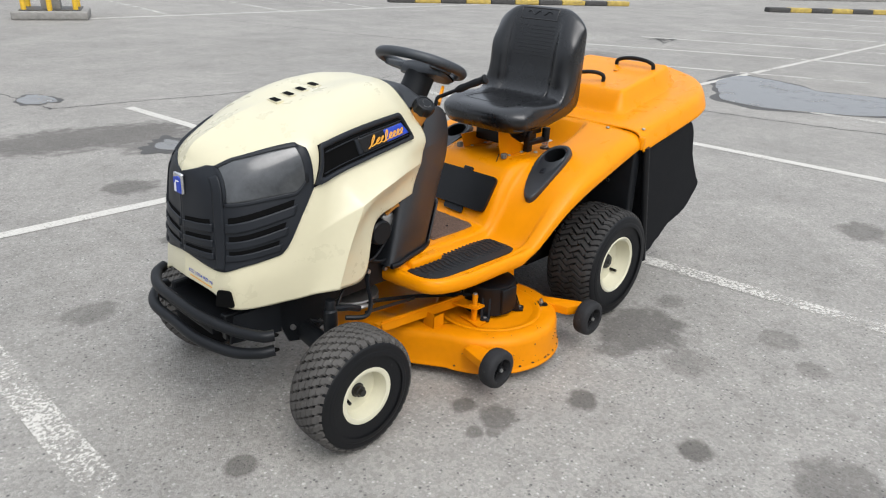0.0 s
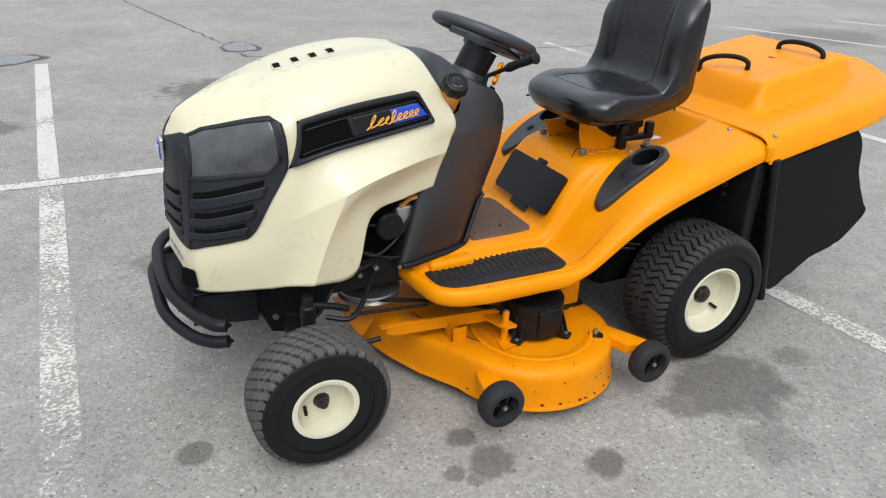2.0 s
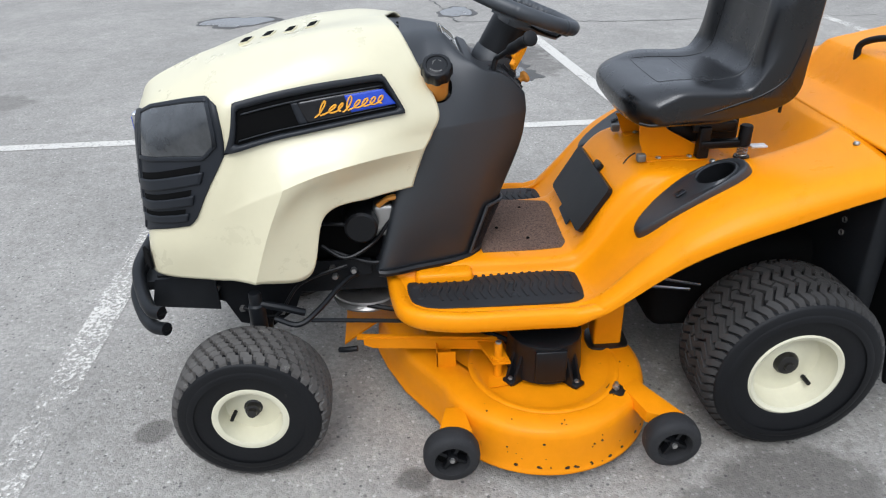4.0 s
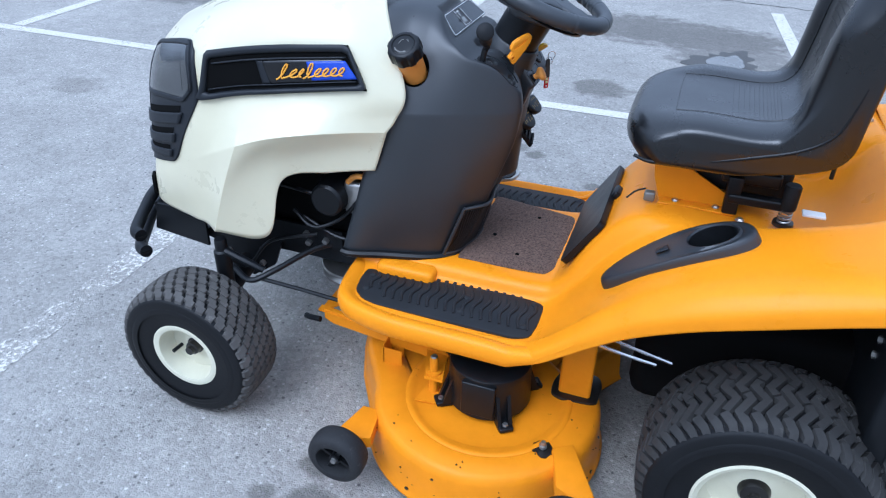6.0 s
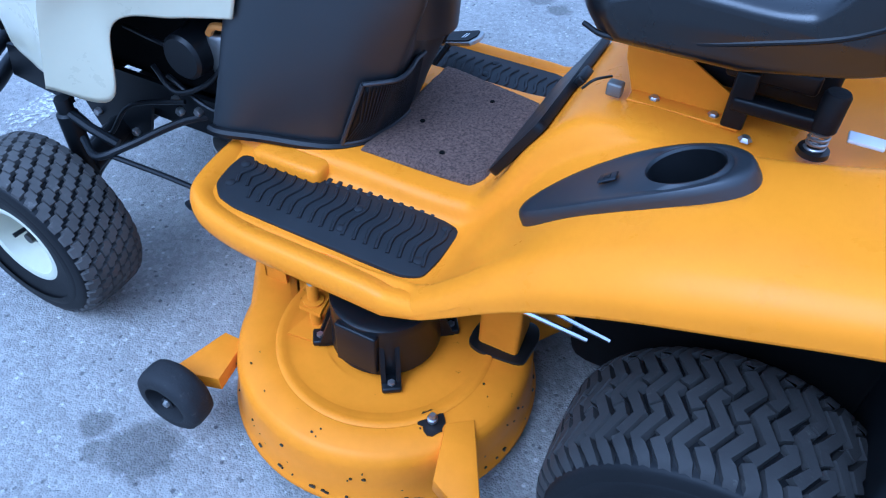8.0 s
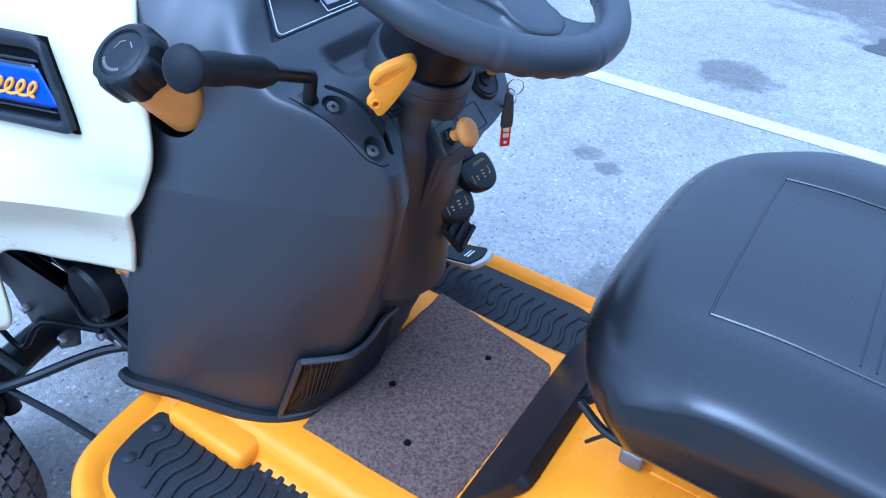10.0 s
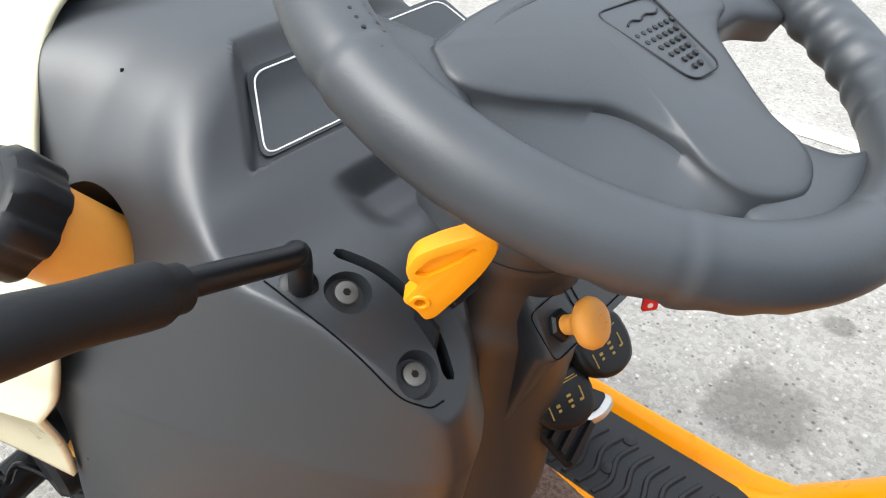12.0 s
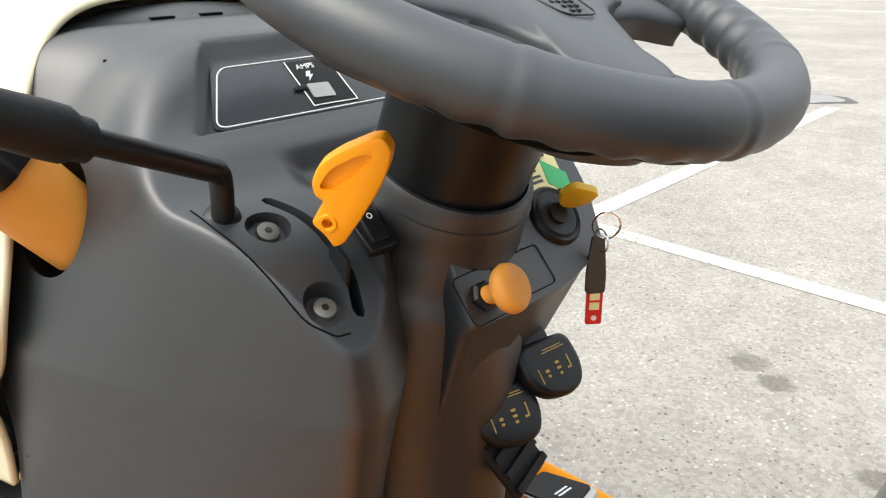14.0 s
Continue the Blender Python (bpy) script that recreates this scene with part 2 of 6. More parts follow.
def prism(poly, h0, h1, m=None, bevel=0.0):
    """A flat outline (x, y), raised from h0 to h1."""
    bm = bmesh.new()
    lo = [bm.verts.new((x, y, h0)) for x, y in poly]
    hi = [bm.verts.new((x, y, h1)) for x, y in poly]
    bm.faces.new(list(reversed(lo)))
    top = bm.faces.new(hi)
    for i in range(len(poly)):
        j = (i + 1) % len(poly)
        bm.faces.new((lo[i], lo[j], hi[j], hi[i]))
    bmesh.ops.recalc_face_normals(bm, faces=bm.faces)
    if bevel:
        bmesh.ops.bevel(bm, geom=list(top.edges), offset=bevel, segments=2, profile=0.5, affect="EDGES")
    if m:
        bm.transform(m)
    return bm


def rounded(poly, r, seg=5):
    """The outline with its corners rounded."""
    res, n = [], len(poly)
    for i in range(n):
        p, a, b = Vector(poly[i]), Vector(poly[i - 1]), Vector(poly[(i + 1) % n])
        u, v = (a - p), (b - p)
        k = min(r, u.length * 0.45, v.length * 0.45)
        s, e = p + u.normalized() * k, p + v.normalized() * k
        for t in range(seg + 1):
            f = t / seg
            res.append(tuple((1 - f) ** 2 * s + 2 * f * (1 - f) * p + f * f * e))
    return res


def basis(o, ex, ey):
    """A frame with its origin at o, x along ex and y near ey."""
    x = Vector(ex).normalized()
    z = x.cross(Vector(ey)).normalized()
    y = z.cross(x)
    return Matrix(((x.x, y.x, z.x, o[0]), (x.y, y.y, z.y, o[1]), (x.z, y.z, z.z, o[2]), (0, 0, 0, 1)))


# ---- ground ----
STAINS = [  # x, y, radius, stretch along x, depth of tone
    (0.564, 2.43, 0.13, 1.3, 0.55), (0.66, 3.80, 0.36, 1.5, 0.6), (1.12, 3.72, 0.34, 1.5, 0.6), (1.23, 3.31, 0.3, 1.2, 0.45),
    (-0.26, 0.95, 0.09, 1.2, 0.4), (-0.316, -0.284, 0.045, 1.1, 0.6), (0.71, -0.781, 0.05, 1.2, 0.65), (0.738, -1.178, 0.055, 1.0, 0.65),
    (0.893, -1.56, 0.13, 1.0, 0.5), (0.417, -0.658, 0.06, 1.1, 0.6), (0.304, -0.646, 0.028, 1.1, 0.55), (0.344, -0.691, 0.025, 1, 0.5),
    (0.378, -0.525, 0.04, 1.1, 0.6), (1.32, -0.66, 0.17, 1.2, 0.62), (1.09, -0.68, 0.065, 1.3, 0.5), (1.22, -0.92, 0.09, 1.1, 0.35),
    (1.633, -0.62, 0.06, 1.2, 0.4), (1.65, -1.1, 0.07, 1.3, 0.35), (1.51, -1.27, 0.06, 1.1, 0.35), (3.33, -0.94, 0.13, 1.2, 0.5),
    (-1.0, 3.18, 0.15, 1.3, 0.5), (0.352, 1.475, 0.05, 1.1, 0.45), (0.436, 1.42, 0.04, 1.2, 0.55), (0.742, 1.197, 0.035, 1, 0.5),
    (0.70, 0.848, 0.10, 1.1, 0.5), (-2.88, 3.35, 0.3, 1.2, 0.5), (1.28, 3.35, 0.3, 1.2, 0.45), (-2.13, 1.35, 0.12, 1.2, 0.3),
    # the first entry here is a broad darker patch beneath the tractor's rear
    (1.3, 0.1, 0.35, 1.5, 0.35), (8.2, 4.4, 0.6, 1.6, 0.4), (-2.2, 2.9, 0.2, 1.2, 0.35),
]


def asphalt():
    m = bpy.data.materials.new("worn_grey_asphalt")
    m.use_nodes = True
    nt = m.node_tree
    b = nt.nodes["Principled BSDF"]
    L = nt.links
    tc = nt.nodes.new("ShaderNodeTexCoord")
    cells = noise_node(nt, 95, kind="voronoi")
    cells2 = noise_node(nt, 240, kind="voronoi")
    fine, mid, big, huge = noise_node(nt, 210, 6, 0.8), noise_node(nt, 9, 6, 0.7), noise_node(nt, 1.3, 6, 0.65), noise_node(nt, 0.22, 4, 0.6)
    base = ramp(nt, fine.outputs["Fac"], [(0.30, (0.253, 0.240, 0.217)), (0.70, (0.407, 0.386, 0.349))])
    sep = nt.nodes.new("ShaderNodeSeparateColor")
    L.new(cells.outputs["Color"], sep.inputs[0])
    light = ramp(nt, sep.outputs[0], [(0.84, (0, 0, 0)), (0.97, (1, 1, 1))])
    dark = ramp(nt, sep.outputs[1], [(0.86, (0, 0, 0)), (1.0, (1, 1, 1))])
    near = ramp(nt, cells.outputs["Distance"], [(0.30, (1, 1, 1)), (0.48, (0, 0, 0))])
    fl = nt.nodes.new("ShaderNodeMath")
    fl.operation = "MULTIPLY"
    L.new(light, fl.inputs[0]), L.new(near, fl.inputs[1])
    fd = nt.nodes.new("ShaderNodeMath")
    fd.operation = "MULTIPLY"
    L.new(dark, fd.inputs[0]), L.new(near, fd.inputs[1])
    col = mixc(nt, fl.outputs[0], base, (0.50, 0.476, 0.445))
    col = mixc(nt, fd.outputs[0], col, (0.13, 0.124, 0.118))
    for n, lo in ((sep.outputs[2], 0.87), (mid.outputs["Fac"], 0.84), (big.outputs["Fac"], 0.80), (huge.outputs["Fac"], 0.86)):
        tone = ramp(nt, n, [(0.3, (lo, lo, lo)), (0.7, (1.08, 1.08, 1.08))])
        mm = nt.nodes.new("ShaderNodeMix")
        mm.data_type, mm.blend_type = "RGBA", "MULTIPLY"
        mm.inputs[0].default_value = 1
        L.new(col, mm.inputs[6]), L.new(tone, mm.inputs[7])
        col = mm.outputs[2]
    warp = nt.nodes.new("ShaderNodeTexNoise")
    warp.inputs["Scale"].default_value, warp.inputs["Detail"].default_value = 11, 5
    L.new(tc.outputs["Object"], warp.inputs["Vector"])
    wet = None
    for x, y, r, s, k in STAINS:
        mp = nt.nodes.new("ShaderNodeMapping")
        mp.vector_type = "TEXTURE"
        mp.inputs["Location"].default_value = (x, y, 0)
        mp.inputs["Scale"].default_value = (r * s, r, 1000)
        L.new(tc.outputs["Object"], mp.inputs["Vector"])
        ln = nt.nodes.new("ShaderNodeVectorMath")
        ln.operation = "LENGTH"
        L.new(mp.outputs[0], ln.inputs[0])
        ad = nt.nodes.new("ShaderNodeMath")
        ad.operation = "MULTIPLY_ADD"
        L.new(warp.outputs["Fac"], ad.inputs[0])
        ad.inputs[1].default_value = 1.5
        L.new(ln.outputs["Value"], ad.inputs[2])
        mr = nt.nodes.new("ShaderNodeMapRange")
        mr.inputs["From Min"].default_value, mr.inputs["From Max"].default_value = 1.55, 1.95
        mr.inputs["To Min"].default_value, mr.inputs["To Max"].default_value = k, 0
        L.new(ad.outputs[0], mr.inputs["Value"])
        if wet is None:
            wet = mr.outputs[0]
        else:
            mx = nt.nodes.new("ShaderNodeMath")
            mx.operation = "MAXIMUM"
            L.new(wet, mx.inputs[0]), L.new(mr.outputs[0], mx.inputs[1])
            wet = mx.outputs[0]
    col = mixc(nt, wet, col, (0.055, 0.048, 0.042))
    L.new(col, b.inputs["Base Color"])
    b.inputs["Roughness"].default_value = 0.82
    b.inputs["Specular IOR Level"].default_value = 0.35
    hs = nt.nodes.new("ShaderNodeMath")
    hs.operation = "ADD"
    L.new(cells.outputs["Distance"], hs.inputs[0]), L.new(cells2.outputs["Distance"], hs.inputs[1])
    bn = nt.nodes.new("ShaderNodeBump")
    bn.inputs["Strength"].default_value, bn.inputs["Distance"].default_value, bn.invert = 0.5, 0.004, True
    L.new(hs.outputs[0], bn.inputs["Height"])
    L.new(bn.outputs[0], b.inputs["Normal"])
    return m


def worn_paint(cover):
    m = bpy.data.materials.new("worn_white_road_paint")
    m.use_nodes = True
    nt = m.node_tree
    b = nt.nodes["Principled BSDF"]
    fine, big, cells = noise_node(nt, 70, 7, 0.75, space="Object"), noise_node(nt, 2.2, 5, 0.6), noise_node(nt, 95, kind="voronoi")
    nt.links.new(ramp(nt, fine.outputs["Fac"], [(0.3, (0.47, 0.445, 0.395)), (0.7, (0.66, 0.635, 0.58))]), b.inputs["Base Color"])
    b.inputs["Roughness"].default_value = 0.8
    a = nt.nodes.new("ShaderNodeMath")
    a.operation = "MULTIPLY_ADD"
    nt.links.new(big.outputs["Fac"], a.inputs[0])
    a.inputs[1].default_value = 0.75
    nt.links.new(fine.outputs["Fac"], a.inputs[2])
    al = ramp(nt, a.outputs[0], [(0.90 - 0.28 * cover, (0, 0, 0)), (1.04 - 0.24 * cover, (0.92, 0.92, 0.92))])
    nt.links.new(al, b.inputs["Alpha"])
    bn = nt.nodes.new("ShaderNodeBump")
    bn.inputs["Strength"].default_value, bn.inputs["Distance"].default_value, bn.invert = 0.4, 0.003, True
    nt.links.new(cells.outputs["Distance"], bn.inputs["Height"])
    nt.links.new(bn.outputs[0], b.inputs["Normal"])
    return m


ASPHALT = asphalt()
PAINT, PAINT_WORN, PAINT_PATCHY = worn_paint(1.0), worn_paint(0.52), worn_paint(0.38)
WATER = bpy.data.materials.new("puddle_water")
WATER.use_nodes = True
_b = WATER.node_tree.nodes["Principled BSDF"]
_b.inputs["Base Color"].default_value = (0.15, 0.145, 0.135, 1)
_b.inputs["IOR"].default_value = 1.6
# still water, with damp film where stones break the surface
_n = noise_node(WATER.node_tree, 2.2, 5, 0.6)
_r = ramp(WATER.node_tree, _n.outputs["Fac"], [(0.50, (0.02, 0.02, 0.02)), (0.62, (0.30, 0.30, 0.30))])
WATER.node_tree.links.new(_r, _b.inputs["Roughness"])

gpts = [[(x, y, 0) for x in (-400, -60, -12, -4, 4, 12, 60, 400)] for y in (-400, -60, -12, -4, 4, 12, 60, 400)]
ground = tagged(part("ground", grid_bm(gpts), ASPHALT), "worn grey asphalt car park with dark damp stains", "ground", kind="structure")


def line_strip(x0, y0, x1, y1, w, mat, z=0.003):
    d = Vector((x1 - x0, y1 - y0, 0))
    s = Vector((-d.y, d.x, 0)).normalized() * w / 2
    a, b = Vector((x0, y0, z)), Vector((x1, y1, z))
    n = max(2, int(d.length / 0.5))
    rows = [[a + (b - a) * i / n - s for i in range(n + 1)], [a + (b - a) * i / n + s for i in range(n + 1)]]
    ob = part("parking_line", grid_bm(rows), mat)
    return tagged(ob, "worn white painted parking line on asphalt", "road marking", "parking lines", "structure")


line_strip(-30, 2.06, 40, 2.06, 0.085, PAINT)
line_strip(-0.632, -4.2, -0.652, 2.0, 0.105, PAINT_PATCHY)
line_strip(-0.66, 2.12, -0.70, 5.1, 0.10, PAINT)
line_strip(2.36, -4.2, 1.98, -0.24, 0.10, PAINT_WORN)
line_strip(1.98, -0.24, 1.80, 2.0, 0.10, PAINT_WORN)
line_strip(1.78, 2.12, 1.55, 4.65, 0.09, PAINT)
line_strip(4.80, -4.2, 4.46, 2.0, 0.10, PAINT)
line_strip(4.40, 2.12, 4.3, 4.9, 0.10, PAINT_WORN)
line_strip(-3.3, -4.2, -3.35, 2.0, 0.10, PAINT_WORN)
line_strip(-3.36, 2.12, -3.45, 4.9, 0.10, PAINT)
for k in range(9):
    x = 7.1 + (1.85, 4.2, 6.3, 8.8, 11.2, 13.7, 16.2, 18.7, 21.2)[k]
    line_strip(x + 2.4, -3.0, x, 2.2, 0.09, PAINT if k % 2 else PAINT_WORN)
    line_strip(x, 2.3, x - 1.5, 5.4, 0.09, PAINT)
line_strip(7.5, -4.0, 6.72, 1.15, 0.10, PAINT_WORN)
for k in range(5):
    line_strip(-6.0 - 2.6 * k, -4, -6.0 - 2.6 * k, 2.0, 0.10, PAINT_WORN)
    line_strip(-6.0 - 2.6 * k, 2.12, -6.0 - 2.6 * k, 4.9, 0.10, PAINT)
line_strip(4.35, 12.6, 30, 12.65, 0.12, PAINT)
line_strip(-30, 14.0, 3.0, 13.4, 0.12, PAINT_WORN)
for k in range(6):
    line_strip(6.0 + 2.7 * k, 12.7, 6.4 + 2.7 * k, 16.5, 0.11, PAINT_WORN)


def crack(pts, w):
    line = smooth_path(pts, 60)
    rng = random.Random(int(w * 1e5) + len(pts))
    a, b = [], []
    for i, p in enumerate(line):
        q = line[min(i + 1, len(line) - 1)] - line[max(i - 1, 0)]
        s = np.array([-q[1], q[0], 0]) / (np.hypot(q[0], q[1]) + 1e-9)
        c = p + s * rng.uniform(-0.02, 0.02)
        k = w * rng.uniform(0.4, 1.3) / 2
        a.append(c - s * k), b.append(c + s * k)
    ob = part("asphalt_seam", grid_bm([a, b]), TAR)
    return tagged(ob, "dark irregular seam in the asphalt", "seam", "asphalt seams", "structure")


TAR = material("dark_tar_seam", (0.05, 0.047, 0.044), 0.8, vary=0.3)
crack([(0.2, 9.5, 0.002), (0.5, 7.8, 0.002), (0.86, 6.0, 0.002), (1.0, 4.98, 0.002)], 0.02)
crack([(0.98, 4.96, 0.002), (1.7, 4.88, 0.002), (2.4, 4.75, 0.002), (3.0, 4.72, 0.002), (4.8, 4.6, 0.002)], 0.017)
crack([(6.5, 11.2, 0.002), (6.86, 9.8, 0.002), (7.35, 7.8, 0.002), (7.8, 6.6, 0.002)], 0.022)
crack([(5.8, 1.8, 0.002), (5.95, 1.2, 0.002), (6.13, 0.35, 0.002), (6.35, -0.4, 0.002), (6.8, -2.2, 0.002)], 0.022)
for k in range(5):
    crack([(11.2 + .22 * k, 4.55 + .05 * k, 0.002), (11.5 + .12 * k, 4.75 + .1 * (k % 3), 0.002), (11.7 + .12 * k, 4.95 - .12 * (k % 2), 0.002), (12.0 - .1 * k, 5.1, 0.002)], 0.03 + .004 * k)


def puddle(cx, cy, rx, ry, seed, turn=0.0, lobes=0.16, rim_width=0.05, reach=(1, 1)):
    """A film of water with a ragged outline, and a dark damp rim round it."""
    rng = random.Random(seed)
    ph = [rng.uniform(0, 6.28) for _ in range(9)]
    poly, rim = [], []
    for i in range(110):
        a = 2 * math.pi * i / 110
        k = float(np.interp(i / 110 * len(reach), range(len(reach) + 1), [*reach, reach[0]])) + sum(lobes / (j + 1) * math.sin((j + 2) * a + ph[j]) for j in range(9))
        for out, grow in ((poly, 0), (rim, rim_width * (1 + .5 * math.sin(3 * a + ph[2]) + .3 * math.sin(11 * a + ph[4])))):
            x, y = (rx * k + grow) * math.cos(a), (ry * k + grow) * math.sin(a)
            out.append((cx + x * math.cos(turn) - y * math.sin(turn), cy + x * math.sin(turn) + y * math.cos(turn)))
    ob = tagged(part("puddle", prism(poly, 0.001, 0.0045), WATER), "shallow rain puddle lying on the asphalt", "puddle", "puddles", "structure")
    part("damp_edge", prism(rim, 0.0005, 0.0022), WETROAD, ob)
    return ob


WETROAD = material("wet_dark_asphalt", (0.06, 0.056, 0.05), 0.55, vary=0.25, grain=120, bump=0.5, depth=0.002)
puddle(1.04, 5.45, 0.13, 0.27, 3, -.12, rim_width=.035)
puddle(7.65, 1.0, 1.0, 1.0, 5, 0, .06, .09, (.75, 1.0, 1.5, 1.15, .9, .78, .85, 1.0, 1.05, 1.0, 1.0, 1.15, 1.35, 1.3, 1.0, .72))
puddle(-1.06, 5.33, 0.28, 0.24, 8)
puddle(1.22, 3.2, 0.10, 0.16, 21, rim_width=.09)


def kerb_run(x0, y0, x1, y1, w=0.30, h=0.14, bands=True):
    d = Vector((x1 - x0, y1 - y0, 0))
    ob = thing("kerb", "low concrete kerb with worn yellow and black bands" if bands else "low grey concrete kerb", "kerb", "kerbs", "structure")
    ob.matrix_world = basis((x0, y0, 0), d, (-d.y, d.x, 0))
    n = max(1, round(d.length / 0.75))
    step = d.length / n
    for i in range(n):
        part("kerb_stone", round_box(i * step + 0.006, (i + 1) * step - 0.006, -w / 2, w / 2, 0, h, 0.025), (YELLOW_WORN if i % 2 else BLACK_WORN) if bands else KERB, ob)
    return ob


YELLOW_WORN = material("worn_yellow_kerb_paint", (0.50, 0.36, 0.08), 0.8, vary=0.3, grain=60, bump=0.5, depth=0.003, dirt=(0.25, 0.24, 0.22), dirt_amount=0.3)
BLACK_WORN = material("worn_black_kerb_paint", (0.06, 0.058, 0.055), 0.8, vary=0.3, grain=60, bump=0.5, depth=0.003, dirt=(0.25, 0.24, 0.22), dirt_amount=0.2)
kerb_run(13.2, 14.2, 19.9, 10.5)
kerb_run(22.7, 7.25, 30.0, 2.2)
kerb_run(27.0, 12.2, 44.0, 3.6, bands=False)
kerb_run(-22, 4.0, -19.6, 8.5)
kerb_run(-9.5, 14.6, -7.0, 13.2)

island = thing("lamp_island", "square concrete kerb island with yellow guard posts round a grey pole", "traffic island")
island.matrix_world = pose(3.87, 13.05, 0, 0, 0, -24)
part("island_slab", round_box(-0.62, 0.62, -0.55, 0.55, 0, 0.15, 0.03), KERB, island)
part("gravel_fill", round_box(-0.5, 0.5, -0.43, 0.43, 0.14, 0.17, 0.01), WETROAD, island)
for px, py in ((-0.42, -0.36), (0.42, -0.36), (-0.42, 0.36), (0.42, 0.36), (0, -0.4)):
    part("guard_post", tube([(px, py, 0.15), (px, py, 0.9)], 0.045, 12), YELLOW, island)
part("pole_base", round_box(-0.16, 0.16, -0.16, 0.16, 0.15, 1.6, 0.02), KERB, island)


# ---- lawn tractor: large parts ----
tractor = thing("lawn_tractor", "orange and cream ride-on lawn tractor with black seat and bag", "lawn tractor")

# hood: ribs from the middle of the nose round to the rear edge, top to bottom
HOOD = Skin([
    [(-.262, 0, .82), (-.25, 0, .845), (-.215, 0, .892), (-.09, 0, .949), (0, 0, .973), (.07, 0, .989), (.135, 0, .998), (.2, 0, 1.008), (.29, 0, 1.019), (.372, 0, 1.026)],
    [(-.264, 0, .80), (-.245, -.065, .825), (-.185, -.112, .871), (-.05, -.138, .936), (.03, -.142, .968), (.1, -.142, .99), (.16, -.142, 1.003), (.22, -.140, 1.012), (.31, -.128, 1.019), (.402, -.098, 1.013)],
    [(-.267, 0, .76), (-.245, -.10, .79), (-.18, -.17, .82), (-.02, -.236, .885), (.05, -.234, .905), (.12, -.230, .923), (.185, -.225, .937), (.25, -.219, .948), (.345, -.196, .957), (.436, -.152, .957)],
    [(-.270, 0, .70), (-.250, -.11, .715), (-.19, -.195, .735), (-.016, -.258, .78), (.06, -.257, .797), (.12, -.256, .81), (.185, -.252, .82), (.25, -.247, .83), (.39, -.230, .848), (.487, -.203, .848)],
    [(-.275, 0, .63), (-.255, -.115, .64), (-.20, -.205, .65), (-.05, -.266, .69), (.05, -.280, .718), (.115, -.296, .742), (.19, -.292, .762), (.27, -.281, .778), (.375, -.250, .788), (.470, -.214, .790)],
    [(-.278, 0, .58), (-.258, -.12, .58), (-.21, -.205, .59), (-.07, -.266, .62), (.035, -.292, .668), (.124, -.327, .713), (.19, -.322, .737), (.262, -.306, .752), (.36, -.266, .759), (.452, -.226, .760)],
    [(-.282, 0, .54), (-.265, -.12, .53), (-.225, -.207, .53), (-.09, -.264, .545), (.0, -.288, .565), (.075, -.325, .600), (.150, -.298, .640), (.225, -.284, .685), (.34, -.248, .708), (.435, -.220, .712)],
    [(-.285, 0, .50), (-.268, -.12, .485), (-.24, -.197, .447), (-.09, -.258, .452), (-.03, -.280, .458), (.028, -.325, .470), (.155, -.290, .466), (.207, -.278, .622), (.32, -.246, .648), (.418, -.220, .660)],
], (), (5,))


def hood_sheet(us, vs):
    """The hood's upper rows run smoothly; its lower rows fold along the fifth rib."""
    wv = weights(vs, 8, (5,))
    soft = np.einsum("av,vuc,bu->abc", wv, HOOD.g, weights(us, 10))
    hard = np.einsum("av,vuc,bu->abc", wv, HOOD.g, weights(us, 10, (5,)))
    f = np.clip((np.asarray(vs, float) - 3.6) / 1.0, 0, 1)[:, None, None]
    return soft * (1 - f) + hard * f


HOOD.sheet = hood_sheet


def hu(u):
    """Place along the hood: the stretches from 3 to 4 and from 4 to 5 hold two spans of ribs each."""
    return u if u <= 3 else 3 + (u - 3) * 2 if u < 5 else u + 2


us, vs = np.linspace(0, 9, 136), np.linspace(0, 7, 99)
hood = part("hood", grid_bm(mirror(HOOD.sheet(us, vs))), CREAM, tractor, "cream painted hood with slotted top", solid=0.005, angle=24, offset=-1.0)


def on_hood(u0, u1, va, vb, lift, nu=24, nv=10, side=1):
    """A patch that follows the hood; va and vb give its upper and lower edge along u."""
    rows = []
    for j in range(nv + 1):
        row = []
        for i in range(nu + 1):
            u = u0 + (u1 - u0) * i / nu
            v = va(u) + (vb(u) - va(u)) * j / nv
            p = HOOD.at(hu(u), v, lift, -1)
            row.append((p[0], p[1] * side, p[2]))
        rows.append(row)
    return rows


def between(*pairs):
    xs, ys = [p[0] for p in pairs], [p[1] for p in pairs]
    return lambda u: float(np.interp(u, xs, ys))


G_TOP = between((0, .35), (1.4, .95), (1.55, 1.15), (2.0, 1.2), (2.95, 1.72), (3.04, 2.0))
G_BOT = between((0, 5.0), (1.2, 5.5), (1.5, 5.5), (2.0, 5.25), (2.7, 5.1), (2.8, 4.8), (3.04, 3.05))
H_TOP, H_BOT = between((1.6, 1.3), (2.0, 1.32), (2.92, 1.84)), between((1.6, 2.72), (2.3, 2.85), (2.75, 3.0), (2.92, 2.75))


def on_vent(s, t, lift, side=1):
    """A place on the side vent: s from front to rear, t from top to bottom."""
    u = (3.27 + (6.03 - 3.27) * s) * (1 - t) + (3.04 + (6.16 - 3.04) * s) * t
    v = (2.08 + .15 * s) * (1 - t) + (3.03 - .02 * s) * t
    p = HOOD.at(hu(u), v, lift, -1)
    return (p[0], p[1] * side, p[2])


